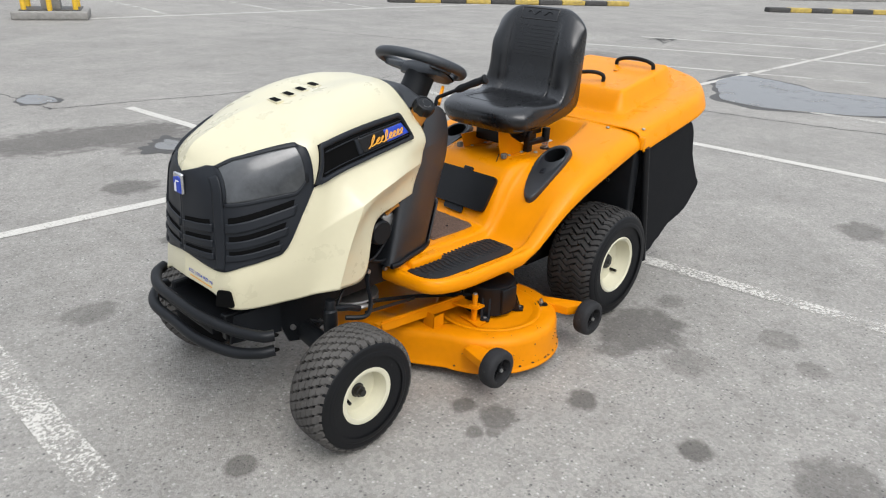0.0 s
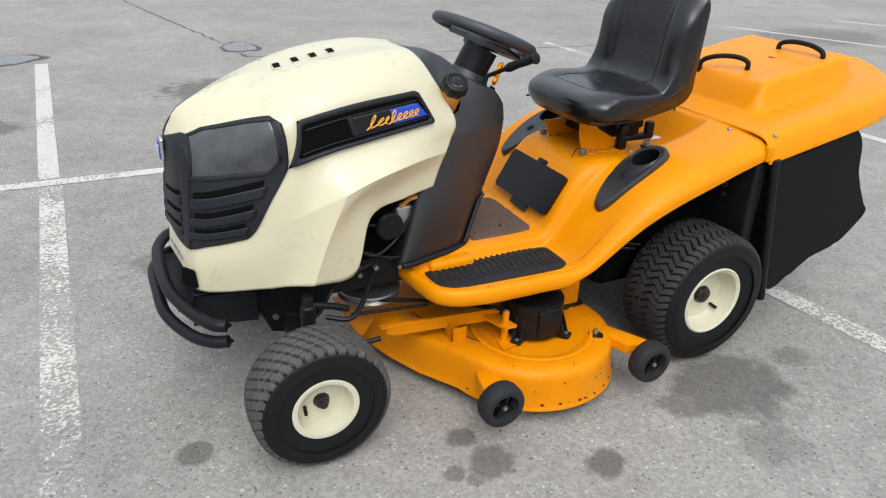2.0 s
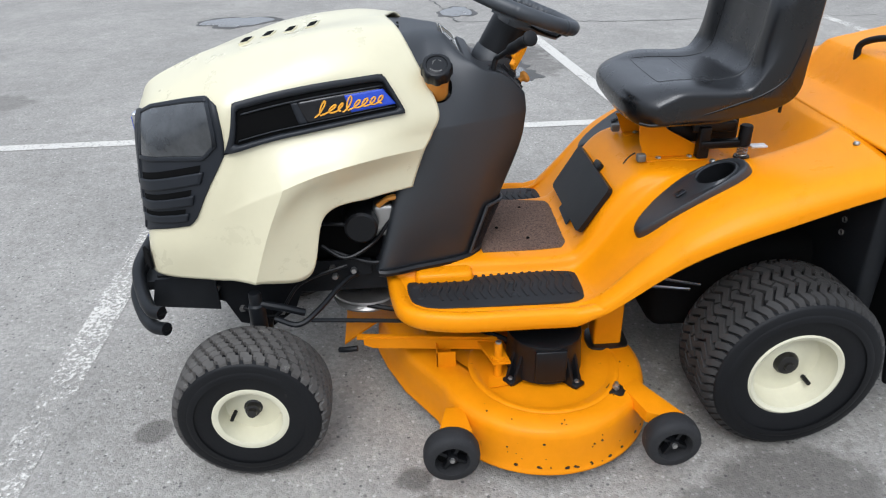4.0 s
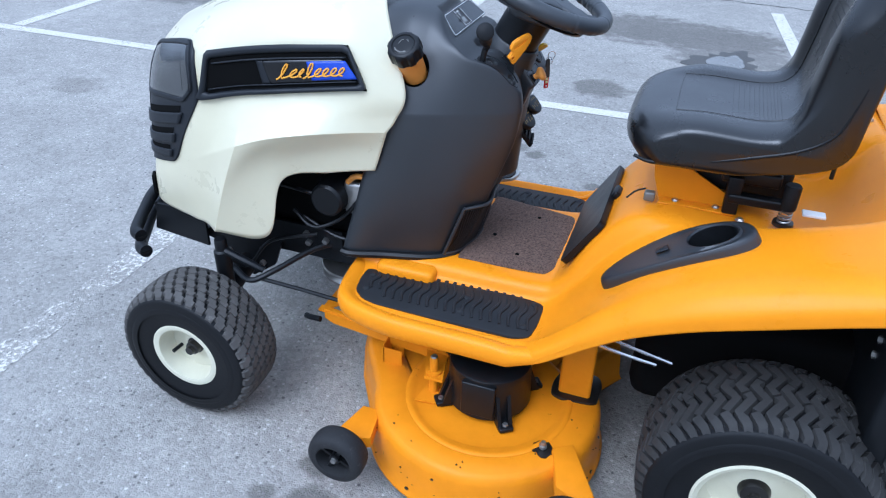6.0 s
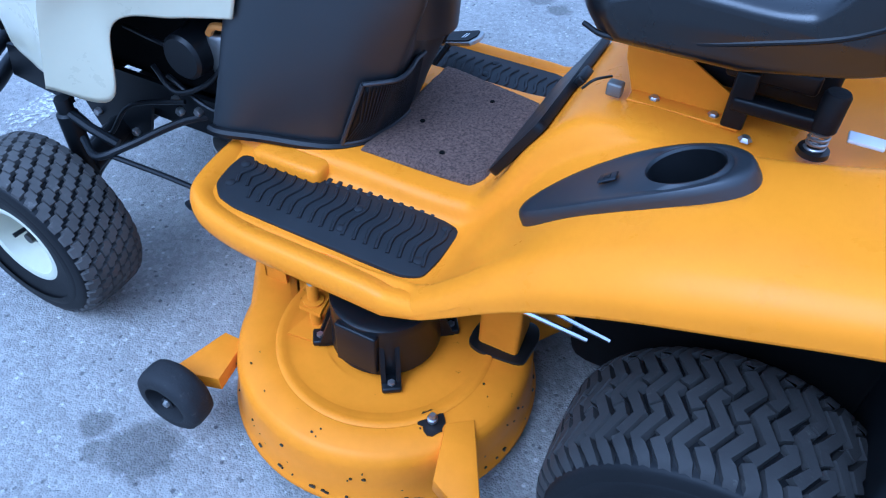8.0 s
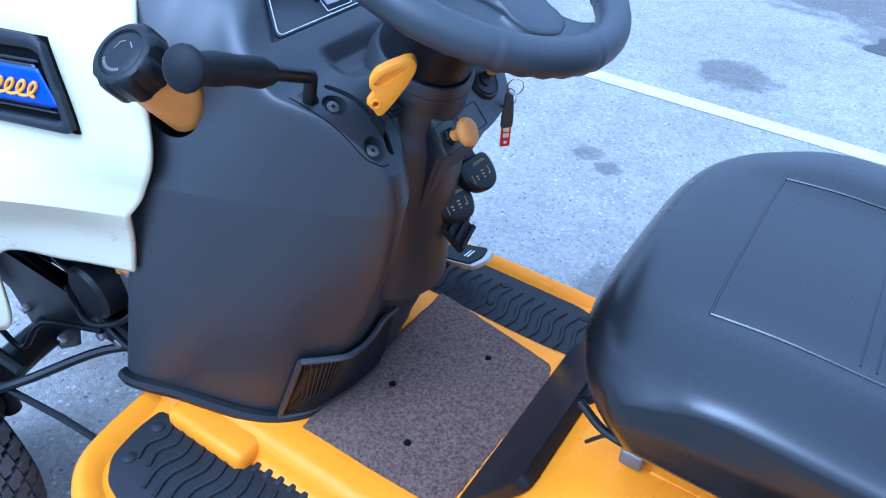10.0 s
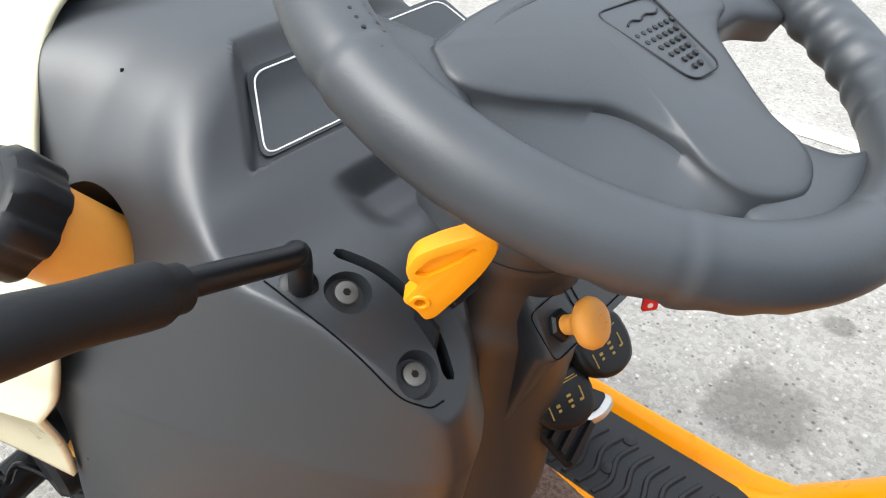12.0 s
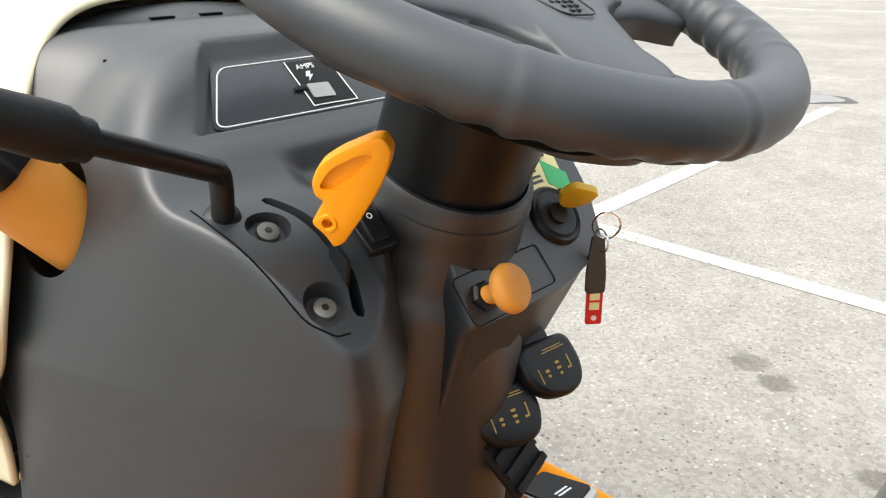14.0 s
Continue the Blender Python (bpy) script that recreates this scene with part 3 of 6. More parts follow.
GLOSS_BLACK = material("gloss_black_decal", (0.006, 0.006, 0.007), 0.2, vary=0.1, bump=0.0)
for side in (1, -1):
    grille = part("grille", grid_bm(on_hood(0, 3.04, G_TOP, G_BOT, 0.005, 60, 40, side)), GRILLE, tractor, "dark grey plastic grille wrapping the nose", solid=0.012, offset=-1)
    for k in range(3):
        v0 = 3.16 + .62 * k
        end = 2.72 - .06 * k
        # air slots are black sheets on the grille, painting the shade of openings
        part("air_slot", grid_bm(on_hood(1.62, end, lambda u, v=v0: v, lambda u, v=v0: v + .2, 0.0062, 20, 3, side)), VOID, grille)
        part("slat", grid_bm(on_hood(1.55, end + .06, lambda u, v=v0: v + .19, lambda u, v=v0: v + .5, 0.011, 20, 6, side)), GRILLE, grille, solid=.01)
        part("air_slot", grid_bm(on_hood(.12, 1.05, lambda u, v=v0: v + .02, lambda u, v=v0: v + .2, 0.0062, 14, 3, side)), VOID, grille)
        part("slat", grid_bm(on_hood(.06, 1.12, lambda u, v=v0: v + .19, lambda u, v=v0: v + .5, 0.010, 14, 6, side)), GRILLE, grille, solid=.01)
    part("centre_ridge", grid_bm(on_hood(1.2, 1.5, lambda u: 1.6, lambda u: 5.4, 0.009, 6, 30, side)), GRILLE, grille, solid=.012)
    light = part("headlight", grid_bm(on_hood(1.6, 2.92, H_TOP, H_BOT, 0.0075, 30, 16, side)), GLASS_DARK, tractor, "smoky clear plastic headlight", solid=0.006)
    for ua, ub, va, vb in ((1.57, 2.95, lambda u: H_TOP(u) - .09, lambda u: H_TOP(u) + .03), (1.57, 2.95, lambda u: H_BOT(u) - .03, lambda u: H_BOT(u) + .07),
                           (1.54, 1.61, lambda u: H_TOP(u) - .09, lambda u: H_BOT(u) + .07), (2.9, 2.96, lambda u: H_TOP(u) - .05, lambda u: H_BOT(u) + .05)):
        part("bezel", grid_bm(on_hood(ua, ub, va, vb, 0.0095, 24, 4, side)), GRILLE, light, solid=0.01)
    part("reflector", grid_bm(on_hood(1.75, 2.75, lambda u: H_TOP(u) + .25, lambda u: H_BOT(u) - .22, 0.0080, 14, 8, side)), GLASS_DARK, light)
    vent = part("side_vent", grid_bm([[on_vent(i / 40, j / 10, .0045, side) for i in range(41)] for j in range(11)]), VOID, tractor, "black slanted side vent with blue and orange decal", solid=0.006)
    edge = [(.02, .0), (.5, 0), (.965, 0), (1, .07), (1, .5), (1, .93), (.975, 1), (.5, 1), (.03, 1), (0, .93), (0, .5), (0, .07)]
    loop = []
    for (s0, t0), (s1, t1) in zip(edge, edge[1:] + edge[:1]):
        loop += [(s0 + (s1 - s0) * k / 10, t0 + (t1 - t0) * k / 10) for k in range(10)]
    ring = []
    for w, h in ((0, .004), (0, .0115), (.35, .0135), (.75, .0125), (1, .008), (1.0, .003)):
        ring.append([on_vent(.5 + (p - .5) * (1 - .062 * w), .5 + (q - .5) * (1 - .30 * w), h, side) for p, q in loop])
    part("vent_frame", grid_bm(ring, wrap_u=True), GRILLE, vent, "rounded dark frame of the vent", angle=60)
    for t0, t1, s0, s1 in ((.24, .27, .06, .95), (.745, .77, .05, .955)):
        part("louvre", grid_bm([[on_vent(s0 + (s1 - s0) * i / 30, t0 + (t1 - t0) * j / 2, .0085, side) for i in range(31)] for j in range(3)]), GRILLE, vent, solid=.004)
    part("inner_rib", grid_bm([[on_vent(.36 + .05 * j / 3 + .06 * i / 8, .27 + .47 * i / 8, .0065, side) for i in range(9)] for j in range(4)]), GRILLE, vent, solid=.002)
    part("decal_plate", grid_bm([[on_vent(.40 + .07 * j / 8 + (.53 - .07 * j / 8) * i / 30, .28 + .46 * j / 8, .0070, side) for i in range(31)] for j in range(9)]), GLOSS_BLACK, vent, solid=.002)
    part("blue_field", grid_bm([[on_vent(.70 + .03 * j / 8 + (.24 + .0 * j / 8) * i / 16, .32 + .38 * j / 8, .0082, side) for i in range(17)] for j in range(9)]), BLUE, vent, solid=.001)
    # brand mark, drawn as a plain looping stroke in two runs
    for s0, s1, n, big in ((.535, .690, 3, .32), (.700, .915, 5, .34)):
        line = []
        for k in range(n * 16 + 1):
            q = k / (n * 16)
            a = 2 * math.pi * n * q
            amp = .145 if q * n < 1 else .078
            line.append(on_vent(s0 + (s1 - s0) * q + .021 * math.sin(a) - .02 * math.cos(a), .535 - (amp - .085) * .6 + amp * math.cos(a), .0098, side))
        part("decal_stroke", tube(line, .0019, 6), DECAL_ORANGE, vent, "looping orange stroke of the decal")
part("nose_badge", round_box(-.279, -.266, -.024, .024, .752, .812, .005), CHROME, tractor, "small silver and blue nose badge")
part("badge_field", prism([(-.018, -.025), (.018, -.025), (.019, .02), (.006, .024), (-.019, .016)], 0, .002, basis((-.2790, 0, .781), (0, -1, 0), (0, 0, 1))), BLUE, tractor)
part("badge_swoosh", prism([(-.016, -.022), (-.006, -.024), (-.004, .004), (.016, .010), (-.002, .012), (-.012, .0)], 0, .003, basis((-.2797, 0, .781), (0, -1, 0), (0, 0, 1))), WHITE, tractor)
p0, p1, p2 = (Vector(HOOD.at(hu(u), v, .0022, -1)) for u, v in ((.2, 6.25), (1.0, 6.35), (.6, 6.0)))
text = bpy.data.curves.new("model_text", "FONT")
text.body, text.size, text.extrude, text.align_x, text.align_y = "CC 1024 RD-N", .0165, .0003, "CENTER", "CENTER"
lettering = new("model_text", text)
lettering.data.materials.append(BLUE)
lettering.parent, lettering["label"] = tractor, "blue model lettering on the nose"
lettering.matrix_world = basis((p0 + p1) / 2, p1 - p0, p2 - (p0 + p1) / 2)
part("model_line", grid_bm(on_hood(.2, 1.0, lambda u: 6.55 + .1 * u, lambda u: 6.64 + .1 * u, .0012, 8, 2)), DECAL_ORANGE, tractor)
# each hood slot is a black patch painting the shade of an opening
for k in range(4):
    x = .036 + .053 * k
    q = HOOD.at(float(np.interp(x, [r[0] for r in HOOD.g[0]], range(10))), .12, .0, -1)
    m = basis((x, -.028 + .010 * k, q[2]), (.12, 1, 0), (-1, .12, -.2))
    for w, h0, h1, mt in ((1.0, -.010, .0035, VOID), (1.35, -.010, .0020, CREAM)):
        part("hood_slot", prism(rounded([(-.024 * w, -.009 * w), (.024 * w, -.009 * w), (.024 * w, .009 * w), (-.024 * w, .009 * w)], .003), h0, h1, m), mt, tractor, "slot in the hood top")
# the notch is a black patch on the lip, its shade painted in
part("nose_notch", prism(rounded([(-.028, -.02), (.028, -.02), (.02, .03), (-.02, .03)], .008), -.002, .004, basis((-.262, -.178, .478), (.55, -.83, 0), (0, 0, 1))), VOID, tractor, "dark notch in the hood lip")

def smooth_step(a, b, x):
    t = max(0.0, min(1.0, (x - a) / (b - a)))
    return t * t * (3 - 2 * t)


# orange body: ribs along the machine from the middle to the outer lip
X = [.33, .45, .62, .80, .86, .92, .98, 1.05, 1.15, 1.27, 1.38, 1.49]
BODY = [
    (0, [.42, .42, .42, .42, .445, .555, .628, .648, .646, .632, .632, .752]),
    (.12, [.42, .42, .42, .42, .445, .555, .628, .648, .646, .633, .636, .753]),
    (.17, [.42, .42, .42, .42, .445, .552, .624, .648, .648, .638, .650, .754]),
    (.19, [.415, .415, .413, .413, .435, .53, .605, .64, .653, .664, .692, .754]),
    (.215, [.388, .388, .385, .385, .405, .48, .565, .622, .66, .685, .716, .753]),
    (.30, [.383, .383, .38, .38, .396, .462, .535, .60, .655, .69, .718, .749]),
    (.365, [.385, .385, .382, .382, .403, .464, .533, .597, .65, .688, .718, .745]),
    (.395, [.378, .378, .378, .388, .418, .474, .534, .590, .641, .680, .712, .738]),
    (.425, [.372, .370, .368, .378, .410, .460, .512, .565, .612, .652, .687, .716]),
    (.43, [.366, .362, .358, .360, .386, .432, .482, .532, .580, .620, .656, .688]),
]
FRONT_X = [.36, .36, .36, .36, .368, .395, .420, .435, .45, .46]
rows = []
for (y, zs), fx in zip(BODY, FRONT_X):
    row = []
    for i, (x, z) in enumerate(zip(X, zs)):
        xx = fx if i == 0 else max(x, fx + 0.06 * i) if i < 3 else x
        yy = y + (0.038 * min(1, max(0, (x - .8) / .3)) - .020 - .016 * (1 - smooth_step(.74, .86, x)) if y > .37 else 0)
        row.append((xx, -yy, z))
    rows.append(row)
FENDER = Skin(rows)
shell = mirror(FENDER.sheet(np.linspace(0, 11, 78), np.linspace(0, 9, 64)))
for p in shell.reshape(-1, 3):
    if p[1] > .2:
        p[1] = .2 + (p[1] - .2) * (.80 + .20 * max(0, min(1, (p[0] - .82) / .2)))
shell = grid_bm(shell)
cut = [f for f in shell.faces if ((f.calc_center_median().x - 1.16) / .060) ** 2 + ((abs(f.calc_center_median().y) - .268) / .054) ** 2 < 1]
bmesh.ops.delete(shell, geom=cut, context="FACES")
body = part("body_shell", shell, ORANGE, tractor,
            "glossy orange fender and footboard shell", solid=0.005, angle=50, offset=1)

# rolled rim round each footboard
RIM_LINE = [(.350, -.160), (.353, -.200), (.357, -.245), (.364, -.295), (.375, -.335), (.398, -.364), (.440, -.386), (.52, -.402), (.62, -.405), (.72, -.406), (.80, -.408), (.87, -.412), (.94, -.420)]
ROLL = [(-.060, .372), (-.045, .379), (-.034, .386), (-.024, .3935), (-.014, .3990), (-.005, .4005), (.003, .3980), (.0085, .391), (.0115, .381), (.0118, .369), (.0095, .357), (.003, .350)]
path = smooth_path([(x, y, 0) for x, y in RIM_LINE], 120)
for side in (1, -1):
    rim_rows = []
    for i, p in enumerate(path):
        d = path[min(i + 1, 119)] - path[max(i - 1, 0)]
        n = np.array([d[1], -d[0]]) / np.hypot(d[0], d[1])
        n = n if n[0] < 0 or n[1] < 0 else -n
        f = 1 - smooth_step(.76, .93, p[0])
        up = float(np.interp(p[0], [.80, .86, .92, .98], [0, .024, .080, .140]))
        row = []
        for a, h in ROLL:
            x, y = p[0] + n[0] * a, p[1] + n[1] * a
            if side < 0:
                y = -y if y > -.2 else .2 + (-y - .2) * .80
            row.append((x, y, .386 + (h - .386) * (.4 + .6 * f) + up - .012 * (1 - f)))
        rim_rows.append(row)
    part("footboard_rim", grid_bm(rim_rows), ORANGE, body, angle=70)

# rear cover over the bag
CX = [1.49, 1.55, 1.585, 1.60, 1.615, 1.64, 1.66, 1.68, 1.75, 1.85, 1.95, 2.03, 2.07, 2.10, 2.13, 2.16, 2.22, 2.28]


def cover_rows():
    res = []
    for y in (0, .10, .19, .225, .24, .255, .275, .29, .33, .38, .43, .455, .46):
        row = []
        for x in CX:
            base = .752 + (x - 1.49) * .19
            hump = smooth_step(1.59, 1.675, x) * (1 - smooth_step(2.06, 2.15, x))
            side = 1 - smooth_step(.222, .282, y)
            w = 1.0 if x < 1.9 else math.sqrt(max(0.02, 1 - ((x - 1.9) / .40) ** 2.4))
            z = base + .080 * hump * side - (.012 if y > .42 else 0) - (.045 if y > .452 else 0) - (.02 if y > .458 else 0)
            row.append((x, -y * (w if y > 0 else 1), z))
        res.append(row)
    return res


COVER = Skin(cover_rows())
cover = part("bag_cover", grid_bm(mirror(COVER.sheet(np.linspace(0, 17, 120), np.linspace(0, 12, 84)))), ORANGE, tractor,
             "orange moulded cover of the rear grass bag", solid=0.006, angle=50, offset=1)

# grass bag
BAG_OUT = [(1.50, .71), (1.56, .45), (1.635, .165), (1.75, .20), (1.91, .27), (2.04, .325), (2.12, .405), (2.075, .475), (2.005, .58), (1.93, .77), (1.7, .73)]
rng = random.Random(4)
bag_rows = []
for k in range(33):
    f = k / 32
    y = -.455 + .91 * f
    e = 1 - .10 * abs(2 * f - 1) ** 6
    ring = []
    pts = smooth_path(BAG_OUT + BAG_OUT[:1], 140)[:-1]
    for x, z in pts:
        j = noise.noise(Vector((x * 7, y * 7, z * 5))) * .015 + noise.noise(Vector((x * 24, y * 24, z * 7))) * .006
        ring.append((1.78 + (x - 1.78) * e + j, y + j * .5, .5 + (z - .5) * e + j))
    bag_rows.append(ring)
part("grass_bag", grid_bm(bag_rows, wrap_u=True, caps=True), BAG, tractor, "black woven cloth grass bag", angle=60)

# console: walls up to a shoulder ring, then a rounded top with the binnacle, lobe and slot
def smooth(a, b, x):
    t = np.clip((np.asarray(x, float) - a) / (b - a), 0, 1)
    r = t * t * (3 - 2 * t)
    return float(r) if r.ndim == 0 else r


def soft_min(a, b, k):
    h = np.clip(.5 + .5 * (b - a) / k, 0, 1)
    return b * (1 - h) + a * h - k * h * (1 - h)


RING = [  # height, outline of the left half from the front to the rear middle
    (.425, [(.30, 0), (.315, -.15), (.325, -.222), (.42, -.198), (.53, -.167), (.578, -.13), (.592, -.09), (.60, -.06), (.602, -.03), (.602, 0)]),
    (.45, [(.30, 0), (.325, -.15), (.333, -.222), (.43, -.200), (.537, -.167), (.586, -.127), (.60, -.09), (.607, -.06), (.61, -.03), (.61, 0)]),
    (.60, [(.33, 0), (.36, -.15), (.375, -.212), (.46, -.208), (.58, -.165), (.648, -.112), (.66, -.09), (.655, -.06), (.645, -.03), (.645, 0)]),
    (.72, [(.345, 0), (.365, -.155), (.400, -.204), (.490, -.202), (.612, -.155), (.690, -.110), (.702, -.083), (.674, -.043), (.644, -.014), (.638, 0)]),
    (.80, [(.22, 0), (.225, -.14), (.31, -.202), (.475, -.202), (.628, -.147), (.702, -.106), (.716, -.080), (.700, -.046), (.664, -.010), (.655, 0)]),
]
TOWER = Skin([[(x, y, z) for x, y in ring] for z, ring in RING])
BROW_X = [.20, .30, .35, .385, .405, .44, .47, .492, .512, .530, .546, .560, .576, .590, .604, .625, .645, .66, .68, .695, .71, .73]
BROW_Z = [.96, 1.004, 1.013, 1.012, 1.001, 1.002, .999, .996, .990, .972, .952, .941, .933, .923, .915, .910, .903, .894, .878, .860, .843, .82]
PANEL_L, PANEL_R = .503, .557


def gauge_sd(x, y):
    """Distance outside the gauge recess's outline."""
    w = .119 - .72 * (.55 - x)
    return np.maximum(np.maximum(np.abs(y - .038) - w, PANEL_L - x), x - PANEL_R)


def edge_depth(x, y, line):
    """Distance of each place inside the shoulder ring."""
    best = np.full(x.shape, 9.0)
    for (ax, ay), (bx, by) in zip(line, np.roll(line, -1, 0)):
        dx, dy = bx - ax, by - ay
        t = np.clip(((x - ax) * dx + (y - ay) * dy) / (dx * dx + dy * dy + 1e-12), 0, 1)
        best = np.minimum(best, np.hypot(x - ax - t * dx, y - ay - t * dy))
    return best


def dash_top(x, y):
    """Height of the dashboard's top before its shoulders fall away."""
    z = sum(np.interp(x + d, BROW_X, BROW_Z) for d in (-.006, -.003, 0, .003, .006)) / 5
    z = z - .012 * smooth(-.055, -.03, y) * smooth(.580, .592, x) * (1 - smooth(.60, .64, x))
    panel = .9385 + (.55 - x) * .944
    inside = 1 - smooth(-.004, .003, gauge_sd(x, y))
    z = z * (1 - inside) + np.minimum(panel, z) * inside
    z = z - 1.3 * y * y * (1 - smooth(.37, .42, x))
    return z - .012 * smooth(-.052, -.040, y) * smooth(.665, .70, x)


half_ring = TOWER.sheet(np.linspace(0, 9, 330), [4])[0]
right_ring = half_ring[-2:0:-1] * np.array([1, -1, 1])
right_ring[:, 0] = np.minimum(right_ring[:, 0], .655)
shoulder = np.concatenate([half_ring, right_ring])
walls = TOWER.sheet(np.linspace(0, 9, 330), np.linspace(0, 4, 34))
right_walls = walls[:, -2:0:-1] * np.array([1, -1, 1])
right_walls[..., 0] = np.minimum(right_walls[..., 0], .655)
console_rows = [list(map(tuple, r)) for r in np.concatenate([walls, right_walls], axis=1)]
HEART = np.array([.545, -.02])
fs = np.concatenate([1 - np.linspace(0, 1, 24)[1:] ** 1.6 * .16, np.linspace(.84, .02, 92)[1:]])
gx = HEART[0] + fs[:, None] * (shoulder[:, 0] - HEART[0])
gy = HEART[1] + fs[:, None] * (shoulder[:, 1] - HEART[1])


def console_z(x, y):
    """Height of the console's skin: the top, rounded off where the flanks fall to the shoulder."""
    tau = .062 - .007 * smooth(.37, .40, x) + .025 * smooth(.40, .47, x) - .050 * smooth(.50, .62, x)
    return soft_min(.80 + .26 * (1 - np.exp(-edge_depth(x, y, shoulder[::3, :2]) / tau)), dash_top(x, y), .030 - .018 * smooth(.52, .60, x))


gz = console_z(gx, gy)
for k in range(len(fs)):
    console_rows.append(list(zip(gx[k].tolist(), gy[k].tolist(), gz[k].tolist())))
console = part("console", grid_bm(console_rows, wrap_u=True, caps=True), DASH, tractor, "black moulded plastic console with sunken gauge panel", angle=48)


def top_z(x, y):
    """Height of the console's top at a place."""
    px, py = np.array([x], float), np.array([y], float)
    return float(console_z(px, py)[0])


def carve(ob, *cutters):
    """Cut closed shapes out of a closed part."""
    knives = []
    for bm in cutters:
        bmesh.ops.recalc_face_normals(bm, faces=bm.faces)
        me = bpy.data.meshes.new("knife")
        bm.to_mesh(me)
        bm.free()
        knife = new("knife", me)
        m = ob.modifiers.new("cut", "BOOLEAN")
        m.operation, m.solver, m.object = "DIFFERENCE", "EXACT", knife
        knives.append(knife)
    bpy.context.view_layer.update()
    done = bpy.data.meshes.new_from_object(ob.evaluated_get(bpy.context.evaluated_depsgraph_get()))
    ob.modifiers.clear()
    ob.data = done
    for knife in knives:
        me = knife.data
        bpy.data.objects.remove(knife)
        bpy.data.meshes.remove(me)


cap_n = Vector((-.02, -.60, .80)).normalized()
CAPM = Matrix.Translation((.485, -.197, .938)) @ cap_n.to_track_quat("Z", "Y").to_matrix().to_4x4()
SLOT = smooth_path([(.619, -.0815, 0), (.640, -.0715, 0), (.662, -.0665, 0), (.682, -.0675, 0), (.6975, -.0735, 0)], 28)
slot_poly = []
for k in range(28):
    d = SLOT[min(k + 1, 27)] - SLOT[max(k - 1, 0)]
    q = np.array([-d[1], d[0]]) / np.hypot(d[0], d[1]) * (.0036 if 0 < k < 27 else .002)
    slot_poly.append((SLOT[k][:2] + q, SLOT[k][:2] - q))
slot_poly = [tuple(a) for a, _ in slot_poly] + [tuple(b) for _, b in reversed(slot_poly)]
WELLS = [basis((x, y, top_z(x, y)), (.82, .0, -.57), (0, 1, .10)) for x, y in ((.643, -.0935), (.6885, -.0895))]
carve(console, prism(slot_poly, .78, .95),
      lathe([(0, .03), (.0135, .03), (.0132, -.002), (.0108, -.0095), (0, -.0095)], 40, "z", WELLS[0]),
      lathe([(0, .03), (.0135, .03), (.0132, -.002), (.0108, -.0095), (0, -.0095)], 40, "z", WELLS[1]),
      lathe([(0, .03), (.037, .03), (.037, -.11), (0, -.11)], 48, "z", CAPM))
for p in console.data.polygons:
    p.use_smooth = True
console.data.set_sharp_from_angle(angle=radians(48))

# seat: side profiles from the middle to the edge
def seat_profile(a):
    """The seat's side profile at a (-1 to 1) across its width."""
    q = abs(a)
    bol = smooth(.42, .72, q)
    e = max(0.0, 1 - q ** 12) ** .5
    lift, fwd = .010 * bol, .03 * bol
    P = [(.966, .770), (.944, .802), (.946, .834), (.980, .857), (1.08, .864 + lift), (1.20, .862 + lift), (1.262 - fwd * .6, .885 + lift), (1.285 - fwd, .96),
         (1.30 - fwd, 1.06), (1.322 - fwd * .6, 1.16), (1.345, 1.21), (1.375, 1.19), (1.375, 1.07), (1.362, .93), (1.345, .845), (1.30, .808), (1.12, .773)]
    res = []
    for i, (x, z) in enumerate(P):
        pan = i in (0, 1, 2, 3, 4, 5, 6, 15, 16)
        cx, cz = (1.12, .828 if i == 6 else .826) if pan else (1.33, 1.0)
        if i in (0, 1, 2, 3, 16):
            x += .060 * q ** 4
        if i in (9, 10, 11):
            z -= .06 * max(0, q - .45) ** 2 / .3
        if pan:
            z = cz + (z - cz) * (.50 + .50 * e)
            x = cx + (x - cx) * (.93 + .07 * e)
        else:
            x = cx + .015 + (x - cx - .015) * (.45 + .55 * e)
            z = cz + (z - cz) * (.95 + .05 * e)
        res.append((x, .2135 * a, z))
    return res


SEAT = Skin([seat_profile(a) for a in (-1, -.99, -.96, -.9, -.8, -.66, -.5, -.3, 0, .3, .5, .66, .8, .9, .96, .99, 1)])
sv = SEAT.sheet(np.linspace(0, 16, 120), np.linspace(0, 16, 96)) + np.array([0, -.004, 0])
part("seat", grid_bm(sv, wrap_u=True, caps=True), VINYL, tractor, "black vinyl bucket seat, slightly creased", angle=70)

